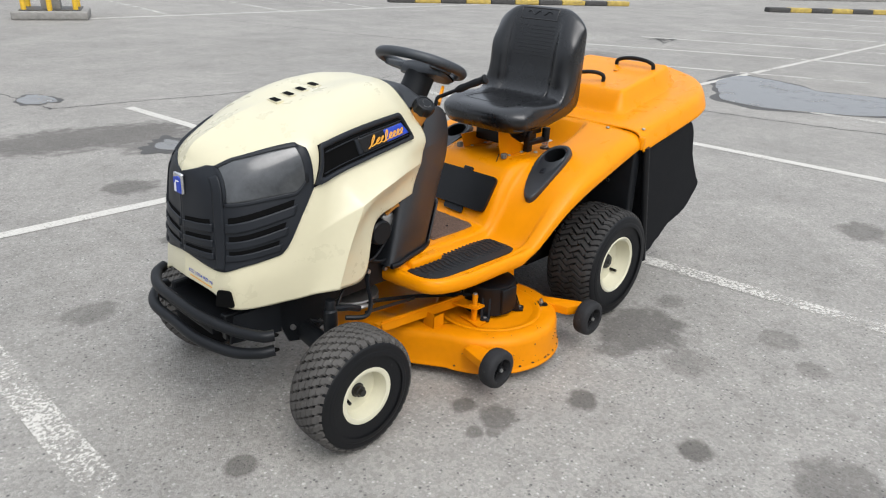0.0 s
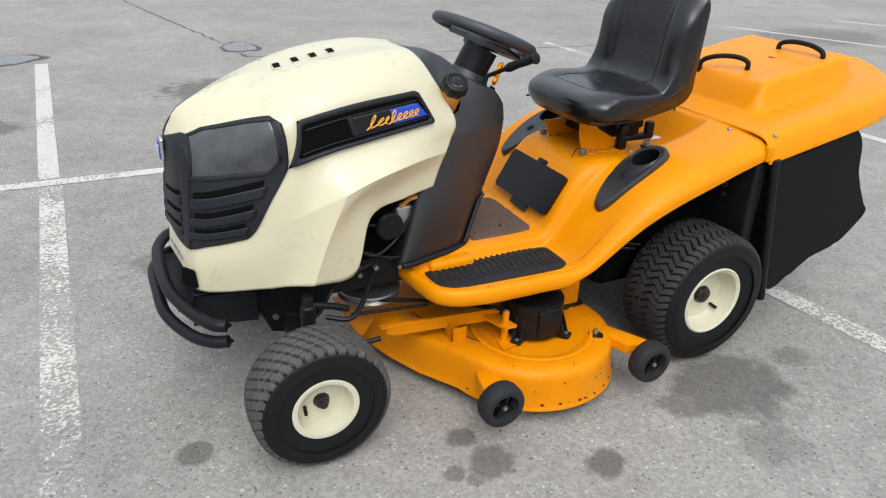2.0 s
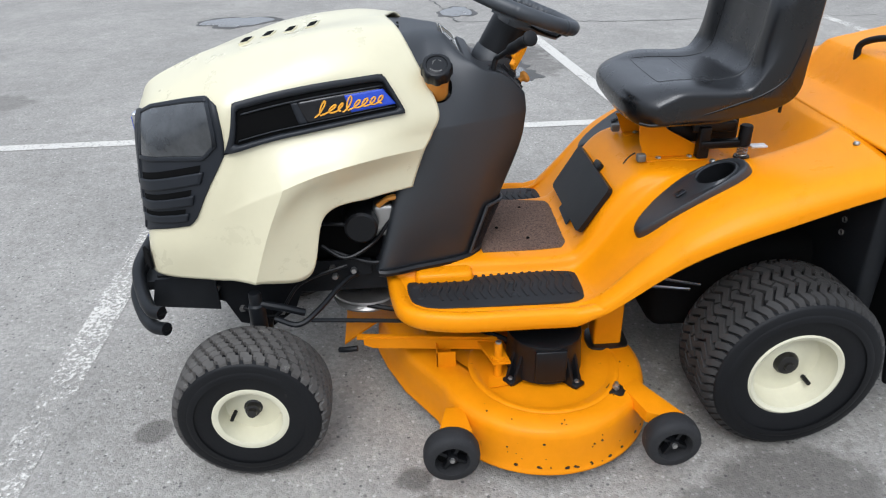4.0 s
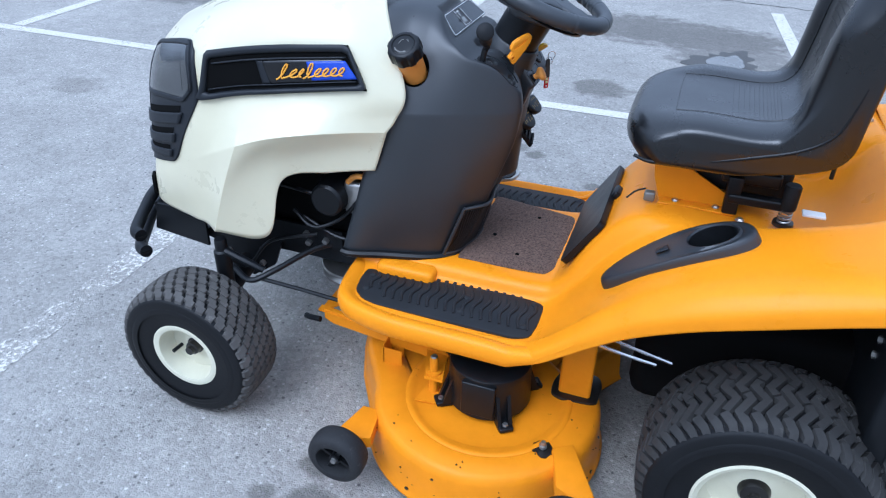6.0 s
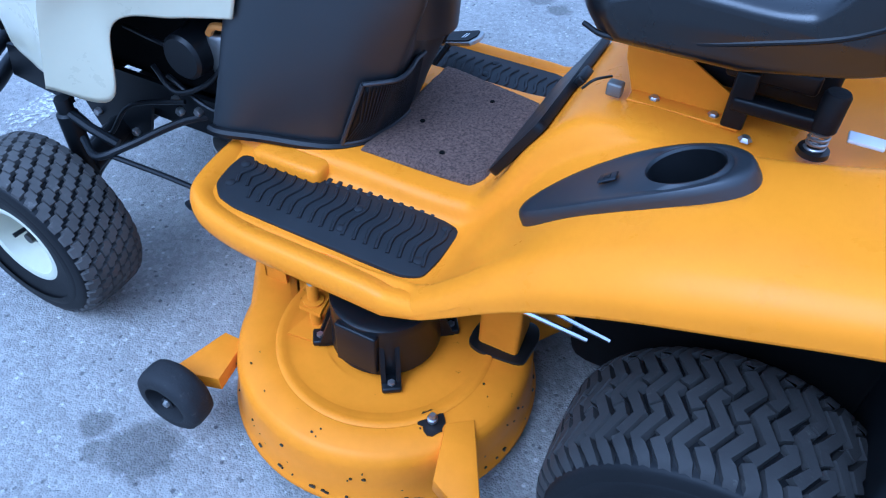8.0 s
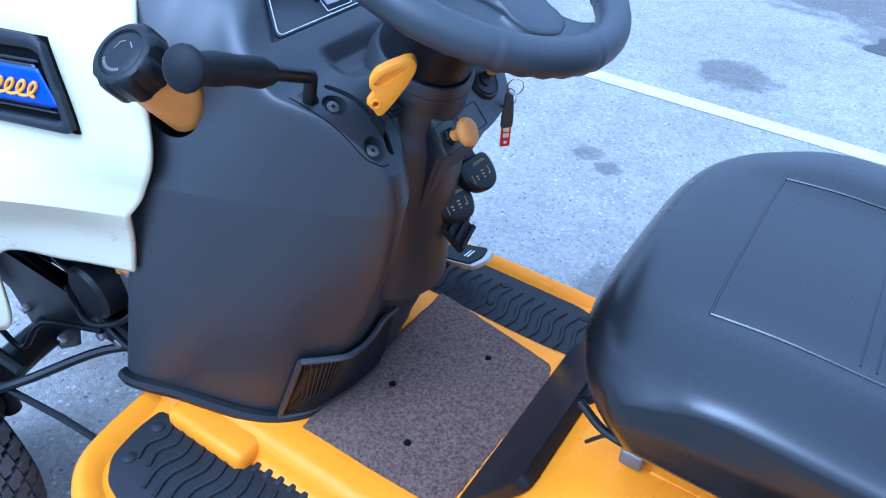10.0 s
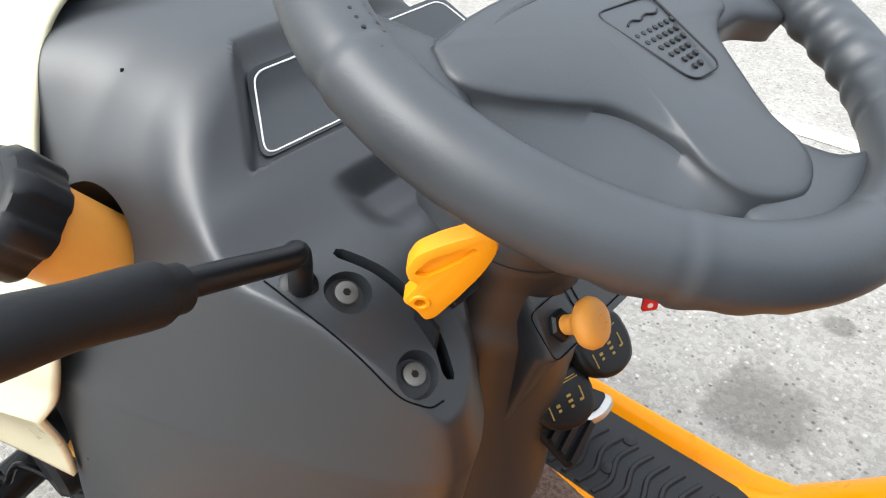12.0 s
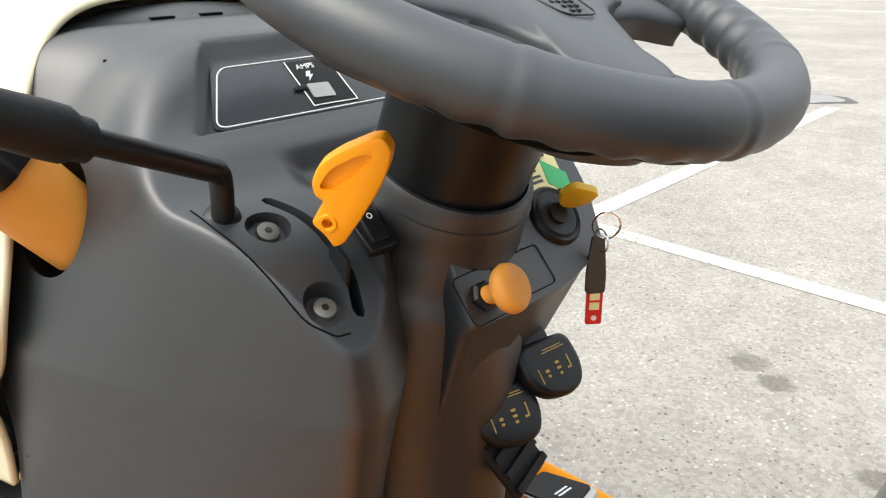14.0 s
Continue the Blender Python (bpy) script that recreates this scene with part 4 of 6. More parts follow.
# steering wheel
WHEEL = Matrix(((-.0147, -.9320, .3621, .7066), (.9992, 0, .0407, .046), (-.0379, .3624, .9313, 1.0275), (0, 0, 0, 1)))
RIM_R = .1531
wheel = new("steering_wheel")
wheel.parent, wheel["label"] = tractor, "black padded steering wheel with finger grips"
ring = []
for i in range(360):
    a = 2 * math.pi * i / 360
    deg = math.degrees(a)
    on = smooth(28, 36, deg) * (1 - smooth(134, 142, deg)) + smooth(-52, -44, deg - 360) * (1 - smooth(-14, -6, deg - 360))
    low = smooth(200, 212, deg) * (1 - smooth(284, 296, deg)) * .55
    thick = .0178 - .0006 * on
    swell = sum(.0006 * math.exp(-((deg - s + 180) % 360 - 180) ** 2 / 3.0) for s in (170, 222, 262, 305)) - sum(.0007 * math.exp(-((deg - s + 181.6) % 360 - 180) ** 2 / 1.2) for s in (170, 222, 262, 305))
    c = Vector((RIM_R * math.cos(a), RIM_R * math.sin(a), 0))
    u = Vector((math.cos(a), math.sin(a), 0))
    row = []
    for k in range(22):
        t = 2 * math.pi * k / 22
        inner = smooth(.05, .75, -math.cos(t))
        under = smooth(.2, .9, -math.sin(t)) * smooth(-.1, .5, math.cos(t))
        r = thick + swell + .0017 * on * inner * math.sin(a * 44) + .0016 * low * under * math.sin(a * 44)
        row.append(c + u * (r * math.cos(t)) + Vector((0, 0, r * math.sin(t))))
    ring.append(row)
rim = grid_bm(ring, wrap_u=True, wrap_v=True)
rim.transform(WHEEL)
part("wheel_rim", rim, GRIP, wheel, "padded rim with finger grips", angle=80)
for base in (22, 150):
    for k in range(11):
        for j in range(3):
            a, t = radians(base + 2.1 * k + (j % 2)), radians(62 + 26 * j)
            if base == 150 and j == 0:
                continue
            m = WHEEL @ Matrix.Rotation(a, 4, "Z") @ Matrix.Translation((RIM_R, 0, 0)) @ Matrix.Rotation(-t - math.pi / 2 + math.pi, 4, "Y") @ Matrix.Translation((0, 0, .0175))
            part("rim_stitch", lathe([(0, .0002), (.0009, .0003), (.0013, -.001)], 6, "z", m), BLACK, wheel)


def pad(outline, low, tops, lows, name, label, centre=(-.035, -.01)):
    """A cushion: a domed top inside the outline and a skirt that falls to the lower outline."""
    a, b = smooth_path(outline + outline[:1], 200)[:-1], smooth_path(low + low[:1], 200)[:-1]
    rows = [[WHEEL @ Vector((centre[0] + (p[0] - centre[0]) * f, centre[1] + (p[1] - centre[1]) * f, z)) for p in a] for f, z in tops]
    rows += [[WHEEL @ Vector((p[0] * (1 - f) + q[0] * f, p[1] * (1 - f) + q[1] * f, z)) for p, q in zip(a, b)] for f, z in lows]
    return part(name, grid_bm(rows, wrap_u=True, caps=True), GRIP, wheel, label, angle=60)


# hub pad with its three arms, as steered
HUB = [(-.112, .028), (-.080, .0355), (-.040, .0385), (.018, .0345), (.060, .022), (.078, .010), (.088, -.006), (.083, -.022), (.064, -.028), (.046, -.038), (.028, -.062), (.012, -.087), (.008, -.104), (-.002, -.116),
       (-.026, -.121), (-.050, -.108), (-.057, -.088), (-.055, -.064), (-.064, -.041), (-.086, -.025), (-.106, -.010), (-.119, .008)]
HUB_LOW = [(-.120, .030), (-.084, .041), (-.040, .044), (.020, .040), (.064, .027), (.083, .012), (.093, -.006), (.087, -.027), (.068, -.034), (.050, -.043), (.033, -.066), (.018, -.089), (.013, -.106), (.002, -.120),
           (-.026, -.126), (-.062, -.112), (-.078, -.102), (-.096, -.082), (-.110, -.060), (-.121, -.034), (-.126, -.012), (-.127, .010)]
pad(HUB, HUB_LOW, [(.01, .0065), (.3, .006), (.6, .005), (.8, .0035), (.92, .002), (.97, .0008), (.993, -.0012)], [(0, -.004), (.18, -.007), (.5, -.013), (.85, -.020), (1, -.027), (.97, -.034), (.6, -.040)], "wheel_hub", "grained black hub pad")
for k, (arm, low) in enumerate((([(.062, .020), (.092, .030), (.128, .052), (.142, .030), (.140, -.020), (.132, -.046), (.100, -.032), (.066, -.028), (.070, -.004)], None),
                                ([(.010, -.090), (.030, -.118), (.058, -.132), (.048, -.146), (.000, -.152), (-.040, -.146), (-.062, -.128), (-.052, -.106), (-.020, -.100)], None),
                                ([(-.098, .034), (-.112, .060), (-.124, .082), (-.138, .064), (-.147, .020), (-.142, -.016), (-.128, -.020), (-.116, -.004), (-.104, .016)], None))):
    c = (sum(p[0] for p in arm) / 9, sum(p[1] for p in arm) / 9)
    lower = [(c[0] + (x - c[0]) * .97, c[1] + (y - c[1]) * .97) for x, y in arm]
    pad(arm, lower, [(.01, -.0005), (.6, -.0015), (.85, -.0035), (.96, -.0065)], [(0, -.010), (1, -.020), (.9, -.024)], "spoke", "padded spoke that runs into the rim", c)
part("pad_ridge", tube([WHEEL @ Vector(p) for p in ((-.092, .018, .0018), (-.06, .026, .0026), (-.02, .027, .003), (.03, .021, .003), (.055, .011, .0022))], .0018, 8, 20), GRIP, wheel)
# black strip for the shadow between the hub pad's skirt and the rim
part("pad_gap_shade", tube([WHEEL @ Vector(p) for p in ((-.126, .014, -.016), (-.123, -.026, -.025), (-.104, -.072, -.030), (-.070, -.108, -.031), (-.045, -.124, -.026))], .003, 8, 30), VOID, wheel)
em = rounded([(-.0245, .004), (.025, .001), (.0095, -.053), (-.018, -.052)], .008)
part("hub_emblem", tube([WHEEL @ Vector((x, y, .0061)) for x, y in em + em[:1]], .0006, 6), BLACK, wheel)
for j in range(6):
    for i in range(7):
        x, y = -.0165 + .0058 * i + .0014 * (j % 2) - .0004 * j, -.0175 - .0056 * j
        if -.0195 + .0016 * j + .001 < x < .0195 - .0022 * j - .0005 and (j < 5 or 0 < i < 4):
            part("dimple", lathe([(0, .0002), (.0014, .0003), (.0019, -.001)], 8, "z", WHEEL @ Matrix.Translation((x, y, .0061))), BLACK, wheel)
part("brand_mark", tube([WHEEL @ Vector(p) for p in ((-.015, -.0105, .0064), (-.009, -.0085, .0065), (-.003, -.0105, .0065), (.004, -.0085, .0065), (.012, -.0105, .0064), (.0165, -.009, .0064))], .0006, 6, 30), BLACK, wheel)
COL_TOP = WHEEL @ Vector((-.008, -.004, -.040))
part("column", tube([(.640, .040, .880), (.664, .040, .930), COL_TOP], .0535, 40, 12), BLACK, wheel, "black steering column sleeve")
part("column_boot", lathe([(.0535, .012), (.0565, .012), (.059, .007), (.059, .0), (.061, -.004), (.061, -.020)], 48, "z", Matrix.Translation((.655, .040, .907)) @ Vector((.42, 0, .91)).to_track_quat("Z", "Y").to_matrix().to_4x4()), DASH, wheel)


# ---- wheels ----
def tyre_profile(R, r, w):
    return [(r, -w * .42), (r + .012, -w * .46), (R * .72 + r * .28, -w * .505), (R * .5 + r * .5, -w * .52), (R * .85 + r * .15, -w * .5), (R * .955, -w * .44), (R * .985, -w * .36), (R * .995, -w * .18), (R, 0)]


def make_wheel(name, label, R, r, w, m, dish, lugs, side, tread):
    """side -1: the outer face looks to -y."""
    ob = new(name)
    ob.parent = tractor
    ob["label"] = label
    ob.matrix_world = m
    prof = tyre_profile(R - .011, r, w)
    prof = prof + [(a, -b) for a, b in prof[-2::-1]]
    line = smooth_path([(a, b, 0) for a, b in prof], 50)
    tyre = part("tyre", lathe([(p[0], p[1]) for p in line], 72), RUBBER, ob, angle=70)
    part("tread", lugs(R, w), tread, tyre, "dusty block tread", angle=40)
    o = side * w / 2
    rp = [(r + .006, o * .80), (r + .008, o * .90), (r + .002, o * .93), (r - .008, o * .88), (r - .012, o * .55), (r * .80, o * dish), (r * .45, o * dish * .9), (r * .34, o * dish * 1.15), (.0, o * dish * 1.15)]
    part("rim", lathe(rp, 48), RIM, ob, "cream painted pressed steel rim", solid=0.003, angle=50)
    return ob


def crown_drop(ss, R):
    """How far the tread falls from the crown towards the shoulder."""
    return R * float(np.interp(abs(ss), [0, .4, .72, .88, .96, 1.0, 1.05], [0, .005, .015, .045, .085, .13, .18]))


def lug_box(bm, R, w, pts, half, h0=-.013, h1=.0):
    """A lug along (turn, side) points on the crown."""
    loops = []
    for i, (a, s) in enumerate(pts):
        p0, p1 = pts[max(0, i - 1)], pts[min(len(pts) - 1, i + 1)]
        d = Vector(((p1[0] - p0[0]) * R, (p1[1] - p0[1]) * w / 2, 0)).normalized()
        n = Vector((-d.y, d.x))
        ring = []
        for k, h, g in ((-1, h0, 1.15), (-1, h1, .9), (1, h1, .9), (1, h0, 1.15)):
            aa, ss = a + n.x * half * g * k / R, s + n.y * half * g * k / (w / 2)
            rr = R + h - crown_drop(ss, R)
            ring.append((rr * math.cos(aa), ss * w / 2, rr * math.sin(aa)))
        loops.append([bm.verts.new(p) for p in ring])
    for a, b in zip(loops, loops[1:]):
        for k in range(3):
            bm.faces.new((a[k], a[k + 1], b[k + 1], b[k]))
    bm.faces.new(loops[0]), bm.faces.new(list(reversed(loops[-1])))


def lug_plate(bm, R, w, a, s, poly):
    """A flat-topped block on the crown, outlined round (turn a, side s) in metres."""
    rings = []
    for h, g in ((-.013, 1.10), (-.0015, 1.0), (0, .93)):
        ring = []
        for p, q in poly:
            ss = s + q * g / (w / 2)
            rr = R + h - crown_drop(ss, R)
            ring.append(bm.verts.new((rr * math.cos(a + p * g / R), ss * w / 2, rr * math.sin(a + p * g / R))))
        rings.append(ring)
    for lo, hi in zip(rings, rings[1:]):
        for k in range(len(poly)):
            j = (k + 1) % len(poly)
            bm.faces.new((lo[k], lo[j], hi[j], hi[k]))
    bm.faces.new(rings[-1])


def turf_lugs(R, w):
    bm = bmesh.new()
    n = 38
    for i in range(n):
        for j, s in enumerate((-.80, -.48, -.16, .16, .48, .80)):
            a = 2 * math.pi * (i + (j % 2) * .5) / n
            lug_plate(bm, R, w, a, s, [(-.0150, -.0108), (.0045, -.0116), (.0070, -.0028), (.0150, -.0016), (.0150, .0108), (-.0045, .0116), (-.0070, .0028), (-.0150, .0016)])
    bmesh.ops.recalc_face_normals(bm, faces=bm.faces)
    return bm


def zigzag_lugs(R, w):
    bm = bmesh.new()
    n = 54
    z = 2 * math.pi / n
    for i in range(n):
        a = 2 * math.pi * i / n
        for s0, s1 in ((-.99, -.66), (-.62, .15), (.19, .99)) if i % 2 else ((-.99, -.20), (-.16, .60), (.64, .99)):
            pts = []
            cuts = [s0] + [k / 3 for k in range(-3, 4) if s0 + .02 < k / 3 < s1 - .02] + [s1]
            cuts = sorted({*cuts, *(c for c in (-.88, -.78, .78, .88) if s0 < c < s1)})
            for s in cuts:
                zig = abs(((s * 3.0 + 18) % 2) - 1) - .5
                pts.append((a + zig * z * (.85 if abs(s) < .9 else .4), s))
            lug_box(bm, R, w, pts, .0092, -.012)
    bmesh.ops.recalc_face_normals(bm, faces=bm.faces)
    return bm


FR, RR = .19, .231
for side, nm in ((-1, "left"), (1, "right")):
    w = make_wheel("front_wheel", "small turf tyre on a cream rim", FR, .084, .150, pose(0, side * .415, FR), .25, turf_lugs, side, TREAD)
    part("hub_cap", lathe([(.0, side * .050), (.011, side * .050), (.012, side * .040), (.0175, side * .038), (.0185, side * .026), (.0225, side * .024), (.0225, side * .0)], 24), GREASE, w, "greasy black hub end")
    part("valve_stem", tube([(-.045, side * .02, -.012), (-.05, side * .05, -.014)], .005, 8), BLACK, w)
    w = make_wheel("rear_wheel", "large chevron tread tyre on a cream rim", RR, .113, .215, pose(1.33, side * .405, RR), .35, zigzag_lugs, side, BAR_TREAD)
    part("hub_cap", lathe([(.0, side * .066), (.010, side * .066), (.012, side * .060), (.026, side * .058), (.031, side * .050), (.032, side * .040), (.036, side * .036), (.036, side * .0)], 30), GREASE, w, "greasy black hub end")
    part("valve_stem", tube([(.06, side * .03, -.055), (.062, side * .065, -.057)], .006, 8), BLACK, w)

# ---- mower deck ----
def deck_outline(grow=0.0, n=40):
    pts = []
    for i in range(n + 1):
        a = radians(194 + (400 - 194) * i / n)
        pts.append((.735 + (.278 + grow) * math.cos(a), -.30 + (.278 + grow) * math.sin(a)))
    left = [(.30 - grow, 0), (.31 - grow, -.05), (.335 - grow, -.13), (.385 - grow, -.245)] + pts + [(1.02 + grow, 0)]
    return left + [(x, -y) for x, y in left[-2:0:-1]]


rows = []
for g, z in ((.012, .045), (.008, .05), (.004, .06), (0, .10), (-.003, .14), (-.008, .158), (-.022, .168), (-.09, .170), (-.098, .163), (-.11, .163)):
    rows.append([(x, y, z) for x, y in deck_outline(g)])
deck = part("mower_deck", grid_bm(rows, wrap_u=True), ORANGE_WORN, tractor, "worn orange pressed steel mower deck with chipped paint", solid=.004, angle=45)
part("deck_top", prism(deck_outline(-.105), .155, .163), ORANGE_WORN, deck)

# chassis, engine, underside masses
for side in (-1, 1):
    part("frame_rail", box_bm(-.26, 1.5, side * .15 - .012, side * .15 + .012, .34, .42), FRAME, tractor, "black steel frame rail", bevel=.004)
# added unseen plate: blocks light so the ground under the tractor darkens
part("light_block_plate", box_bm(-.05, 1.48, -.136, .136, .338, .346), FRAME, tractor, "added black plate that blocks light between the frame rails")
part("engine_block", round_box(-.12, .40, -.15, .15, .42, .72, .03), VOID, tractor, "dark engine under the hood")
part("transaxle", round_box(1.05, 1.52, -.24, .24, .2, .46, .04), VOID, tractor, "dark transaxle housing")
part("rear_panel", round_box(1.47, 1.52, -.44, .44, .2, .68, .01), FRAME, tractor, "black rear frame plate")
part("axle_tube", tube([(1.33, -.36, .231), (1.33, .36, .231)], .035, 16), FRAME, tractor)
part("front_axle", tube([(0, -.33, .2), (0, -.25, .27), (0, 0, .30), (0, .25, .27), (0, .33, .2)], .03, 12, 30), FRAME, tractor, "black front axle beam")


# ---- dashboard fittings ----
DASH_M = basis((.532, .038, .958), (0, 1, 0), (-.036, 0, .034))
panel = [(-.112, -.0265), (.112, -.0265), (.088, .0275), (-.088, .0275)]
gauge = part("gauge_panel", prism(rounded(panel, .010), -.004, .0005, DASH_M), GAUGE, tractor, "glossy dark gauge panel with white outline")
inner = rounded([(-.1085, -.0245), (.1085, -.0245), (.0845, .0240), (-.0845, .0240)], .009)
part("outline", tube([DASH_M @ Vector((x, y, .0007)) for x, y in inner + inner[:1]], .0006, 6), WHITE, gauge)
mf = [(-.0285, -.0205), (.0110, -.0210), (.0060, .0205), (-.0320, .0213)]
part("meter_frame", prism(mf, .0, .0012, DASH_M), BLACK, gauge)
for p, q in zip(mf[:2] + mf[3:], mf[1:2] + mf[2:3] + mf[:1]):
    part("meter_line", tube([DASH_M @ Vector((*p, .0014)), DASH_M @ Vector((*q, .0014))], .0005, 6), WHITE, gauge)
part("meter_window", prism(rounded([(-.0250, -.0140), (-.0055, -.0150), (-.0060, -.0020), (-.0250, -.0010)], .0015), .001, .0020, DASH_M), STEEL, gauge, "pale meter window")
part("torn_tab", round_box(-.037, -.026, -.0065, -.0020, .0008, .0035, .001, DASH_M), BLACK, gauge)
txt = bpy.data.curves.new("amps_text", "FONT")
txt.body, txt.size, txt.extrude, txt.align_x, txt.align_y = "AMPS", .0066, .0002, "CENTER", "CENTER"
to = new("amps_text", txt)
to.data.materials.append(WHITE)
to.parent, to["label"] = gauge, "white lettering AMPS on the gauge panel"
to.matrix_world = DASH_M @ Matrix.Translation((-.0170, .0150, .0016))
part("bolt_symbol", prism([(-.0185, .0105), (-.0150, .0105), (-.0165, .0072), (-.0140, .0072), (-.0200, .0018), (-.0180, .0058), (-.0208, .0058)], .001, .0017, DASH_M), WHITE, gauge)

# fuel cap and neck
neck = part("fuel_neck", lathe([(.0, -.085), (.0275, -.085), (.0285, -.006), (.0, -.006)], 40, "z", CAPM), FADED_ORANGE, tractor, "faded orange fuel filler neck")
cap_rows = []
for r, h in ((.0, .0175), (.010, .018), (.021, .0175), (.0235, .0165), (.0250, .0185), (.0290, .0185), (.0325, .0165), (.0345, .0125), (.0352, .006), (.0352, -.012), (.0335, -.0155), (.029, -.016)):
    row = []
    for k in range(120):
        a = 2 * math.pi * k / 120
        lobe = .5 + .5 * math.cos(8 * a)
        q = r * (1 + .075 * (smooth(.25, .75, lobe) - .35)) if r > .033 else r
        row.append(CAPM @ Vector((q * math.cos(a), q * math.sin(a), h)))
    cap_rows.append(row)
cap = part("fuel_cap", grid_bm(cap_rows, wrap_u=True), BLACK, neck, "ribbed black fuel cap", angle=40)
for k in range(11):
    a = 2.2 + .15 * k
    part("print_bar", box_bm(-.0009, .0009, -.0016, .0016, .0176, .0180, CAPM @ Matrix.Rotation(a, 4, "Z") @ Matrix.Translation((.0, .0185, 0))), SCREW, cap)
for a, r in ((.5, .012), (1.1, .010), (-.6, .013)):
    part("print_bar", box_bm(-.004, .004, -.0006, .0006, .0181, .0184, CAPM @ Matrix.Rotation(a, 4, "Z") @ Matrix.Translation((.0, r, 0))), SCREW, cap)

# lift lever
lever = part("lift_lever", tube([(.624, -.112, .880), (.627, -.112, .910), (.631, -.1125, .929), (.635, -.116, .939), (.641, -.128, .945), (.652, -.18, .970), (.662, -.215, .986)], .0066, 14, 60), BLACK, tractor, "bent black steel lever with rubber grip")
part("lever_socket", lathe([(.0, .003), (.0085, .003), (.0105, .0015), (.0115, -.004)], 24, "z", basis((.625, -.112, top_z(.625, -.112) - .001), (.82, 0, -.57), (0, .9, .35))), BLACK, lever)
gl = smooth_path([(.654, -.185, .972), (.667, -.235, .997), (.679, -.277, 1.016), (.683, -.291, 1.022)], 30)
part("grip", tube(gl, .012, 16, radii=[.0105 if i < 2 else .0125 + .0006 * math.sin(i * .6) if i < 18 else .0125 + .0045 * smooth(18, 23, i) if i < 25 else .017 * math.sqrt(max(.02, 1 - ((i - 24) / 5.05) ** 2)) for i in range(30)]), RUBBER, lever, "black rubber grip")

# throttle lever
THR = Matrix(((.4172, -.7560, .5044, .690), (.1398, -.4951, -.8575, -.077), (.8980, .4283, -.1009, .910), (0, 0, 0, 1))) @ Matrix.Rotation(radians(8), 4, "X") @ Matrix.Diagonal((.97, .93, 1, 1))
flat = [(-.0155, -.0010), (-.0105, -.0055), (.0104, -.0098), (.0309, -.0130), (.0460, -.0135), (.0560, -.0115), (.0610, -.0045), (.0580, .0015), (.0433, .0153), (.0307, .0238), (.0180, .0242), (.0115, .0200), (.0110, .0142), (-.0051, .0165), (-.0070, .0140), (-.0095, .0070)]
thr = part("throttle_lever", prism(rounded(flat, .0045, 4), -.0105, .0, THR, .0022), ORANGE_PLASTIC, tractor, "bright orange plastic throttle lever", angle=50)
carve(thr, prism(rounded([(.0180, .0195), (.0320, .0165), (.0470, .0035), (.0500, -.0035), (.0360, .0015), (.0190, .0120)], .005, 4), -.0030, .01, THR),
      lathe([(0, .006), (.0030, .006), (.0030, -.005), (0, -.005)], 20, "z", THR @ Matrix.Translation((-.0010, .0075, 0))))
for p in thr.data.polygons:
    p.use_smooth = True
thr.data.set_sharp_from_angle(angle=radians(35))
part("pivot_eye", lathe([(.0030, -.003), (.0030, .0024), (.0036, .0030), (.0054, .0030), (.0062, .0018)], 22, "z", THR @ Matrix.Translation((-.0010, .0075, -.002))), ORANGE_PLASTIC, thr)
part("lever_blade", prism([(.668, .876), (.684, .866), (.688, .888), (.673, .898)], -.0012, .0012, basis((0, -.0715, 0), (1, 0, 0), (0, 0, 1))), FRAME, thr, "dark steel blade of the throttle")
for m in WELLS:
    sc = part("screw", lathe([(.0, -.0064), (.0045, -.0058), (.0066, -.0068), (.0074, -.0100)], 24, "z", m @ Matrix.Translation((-.0012, .0018, 0))), SCREW, console, "dull star-headed screw")
    part("socket", lathe([(.0, -.0054), (.0019, -.0054), (.0024, -.0060)], 6, "z", m @ Matrix.Translation((-.0012, .0018, 0))), GREASE, sc)
seam = [(.612, -.124), (.640, -.1205), (.670, -.1120), (.690, -.1040), (.700, -.0945), (.702, -.0840)]
part("strip_seam", tube([(x, y, top_z(x, y) + .0001) for x, y, _ in smooth_path([(*p, 0) for p in seam], 40)], .0006, 5), VOID, console)
part("pip", lathe([(0, .0006), (.0012, .0005), (.0016, -.001)], 8, "z", Matrix.Translation((.466, -.103, top_z(.466, -.103)))), VOID, console)
for y in (-.030, .012):
    part("vent_slit", round_box(-.010, .010, -.0035, .0035, -.001, .001, .0008, basis((.402, y, top_z(.404, y) + .0008), (0, 1, 0), (-1, 0, 0))), VOID, console)

# switch
SM = basis((.666, -.038, top_z(.666, -.040) + .003), (.80, 0, -.60), (0, 1, .05))
sw = part("rocker_switch", round_box(-.0165, .0165, -.0105, .0105, -.008, .002, .0015, SM), BLACK, tractor, "small black rocker switch")
part("rocker", round_box(-.011, .011, -.0065, .0065, .000, .0055, .0018, SM @ Matrix.Rotation(.16, 4, "Y")), BLACK, sw)
part("ring_mark", lathe([(.0013, .0062), (.0021, .0062)], 14, "z", SM @ Matrix.Rotation(.16, 4, "Y") @ Matrix.Translation((-.006, 0, -.0002))), WHITE, sw)

# key panel housing
PANEL = basis((.698, .066, .856), (0, 1, 0), (-.66, 0, .75))
pp = [(-.070, -.036), (.02, -.036), (.080, -.024), (.098, .02), (.104, .075), (-.03, .085), (-.058, .02)]
outline = rounded(pp, .012)


def ring_of(poly, h):
    return [PANEL @ Vector((x, y, h)) for x, y in poly]


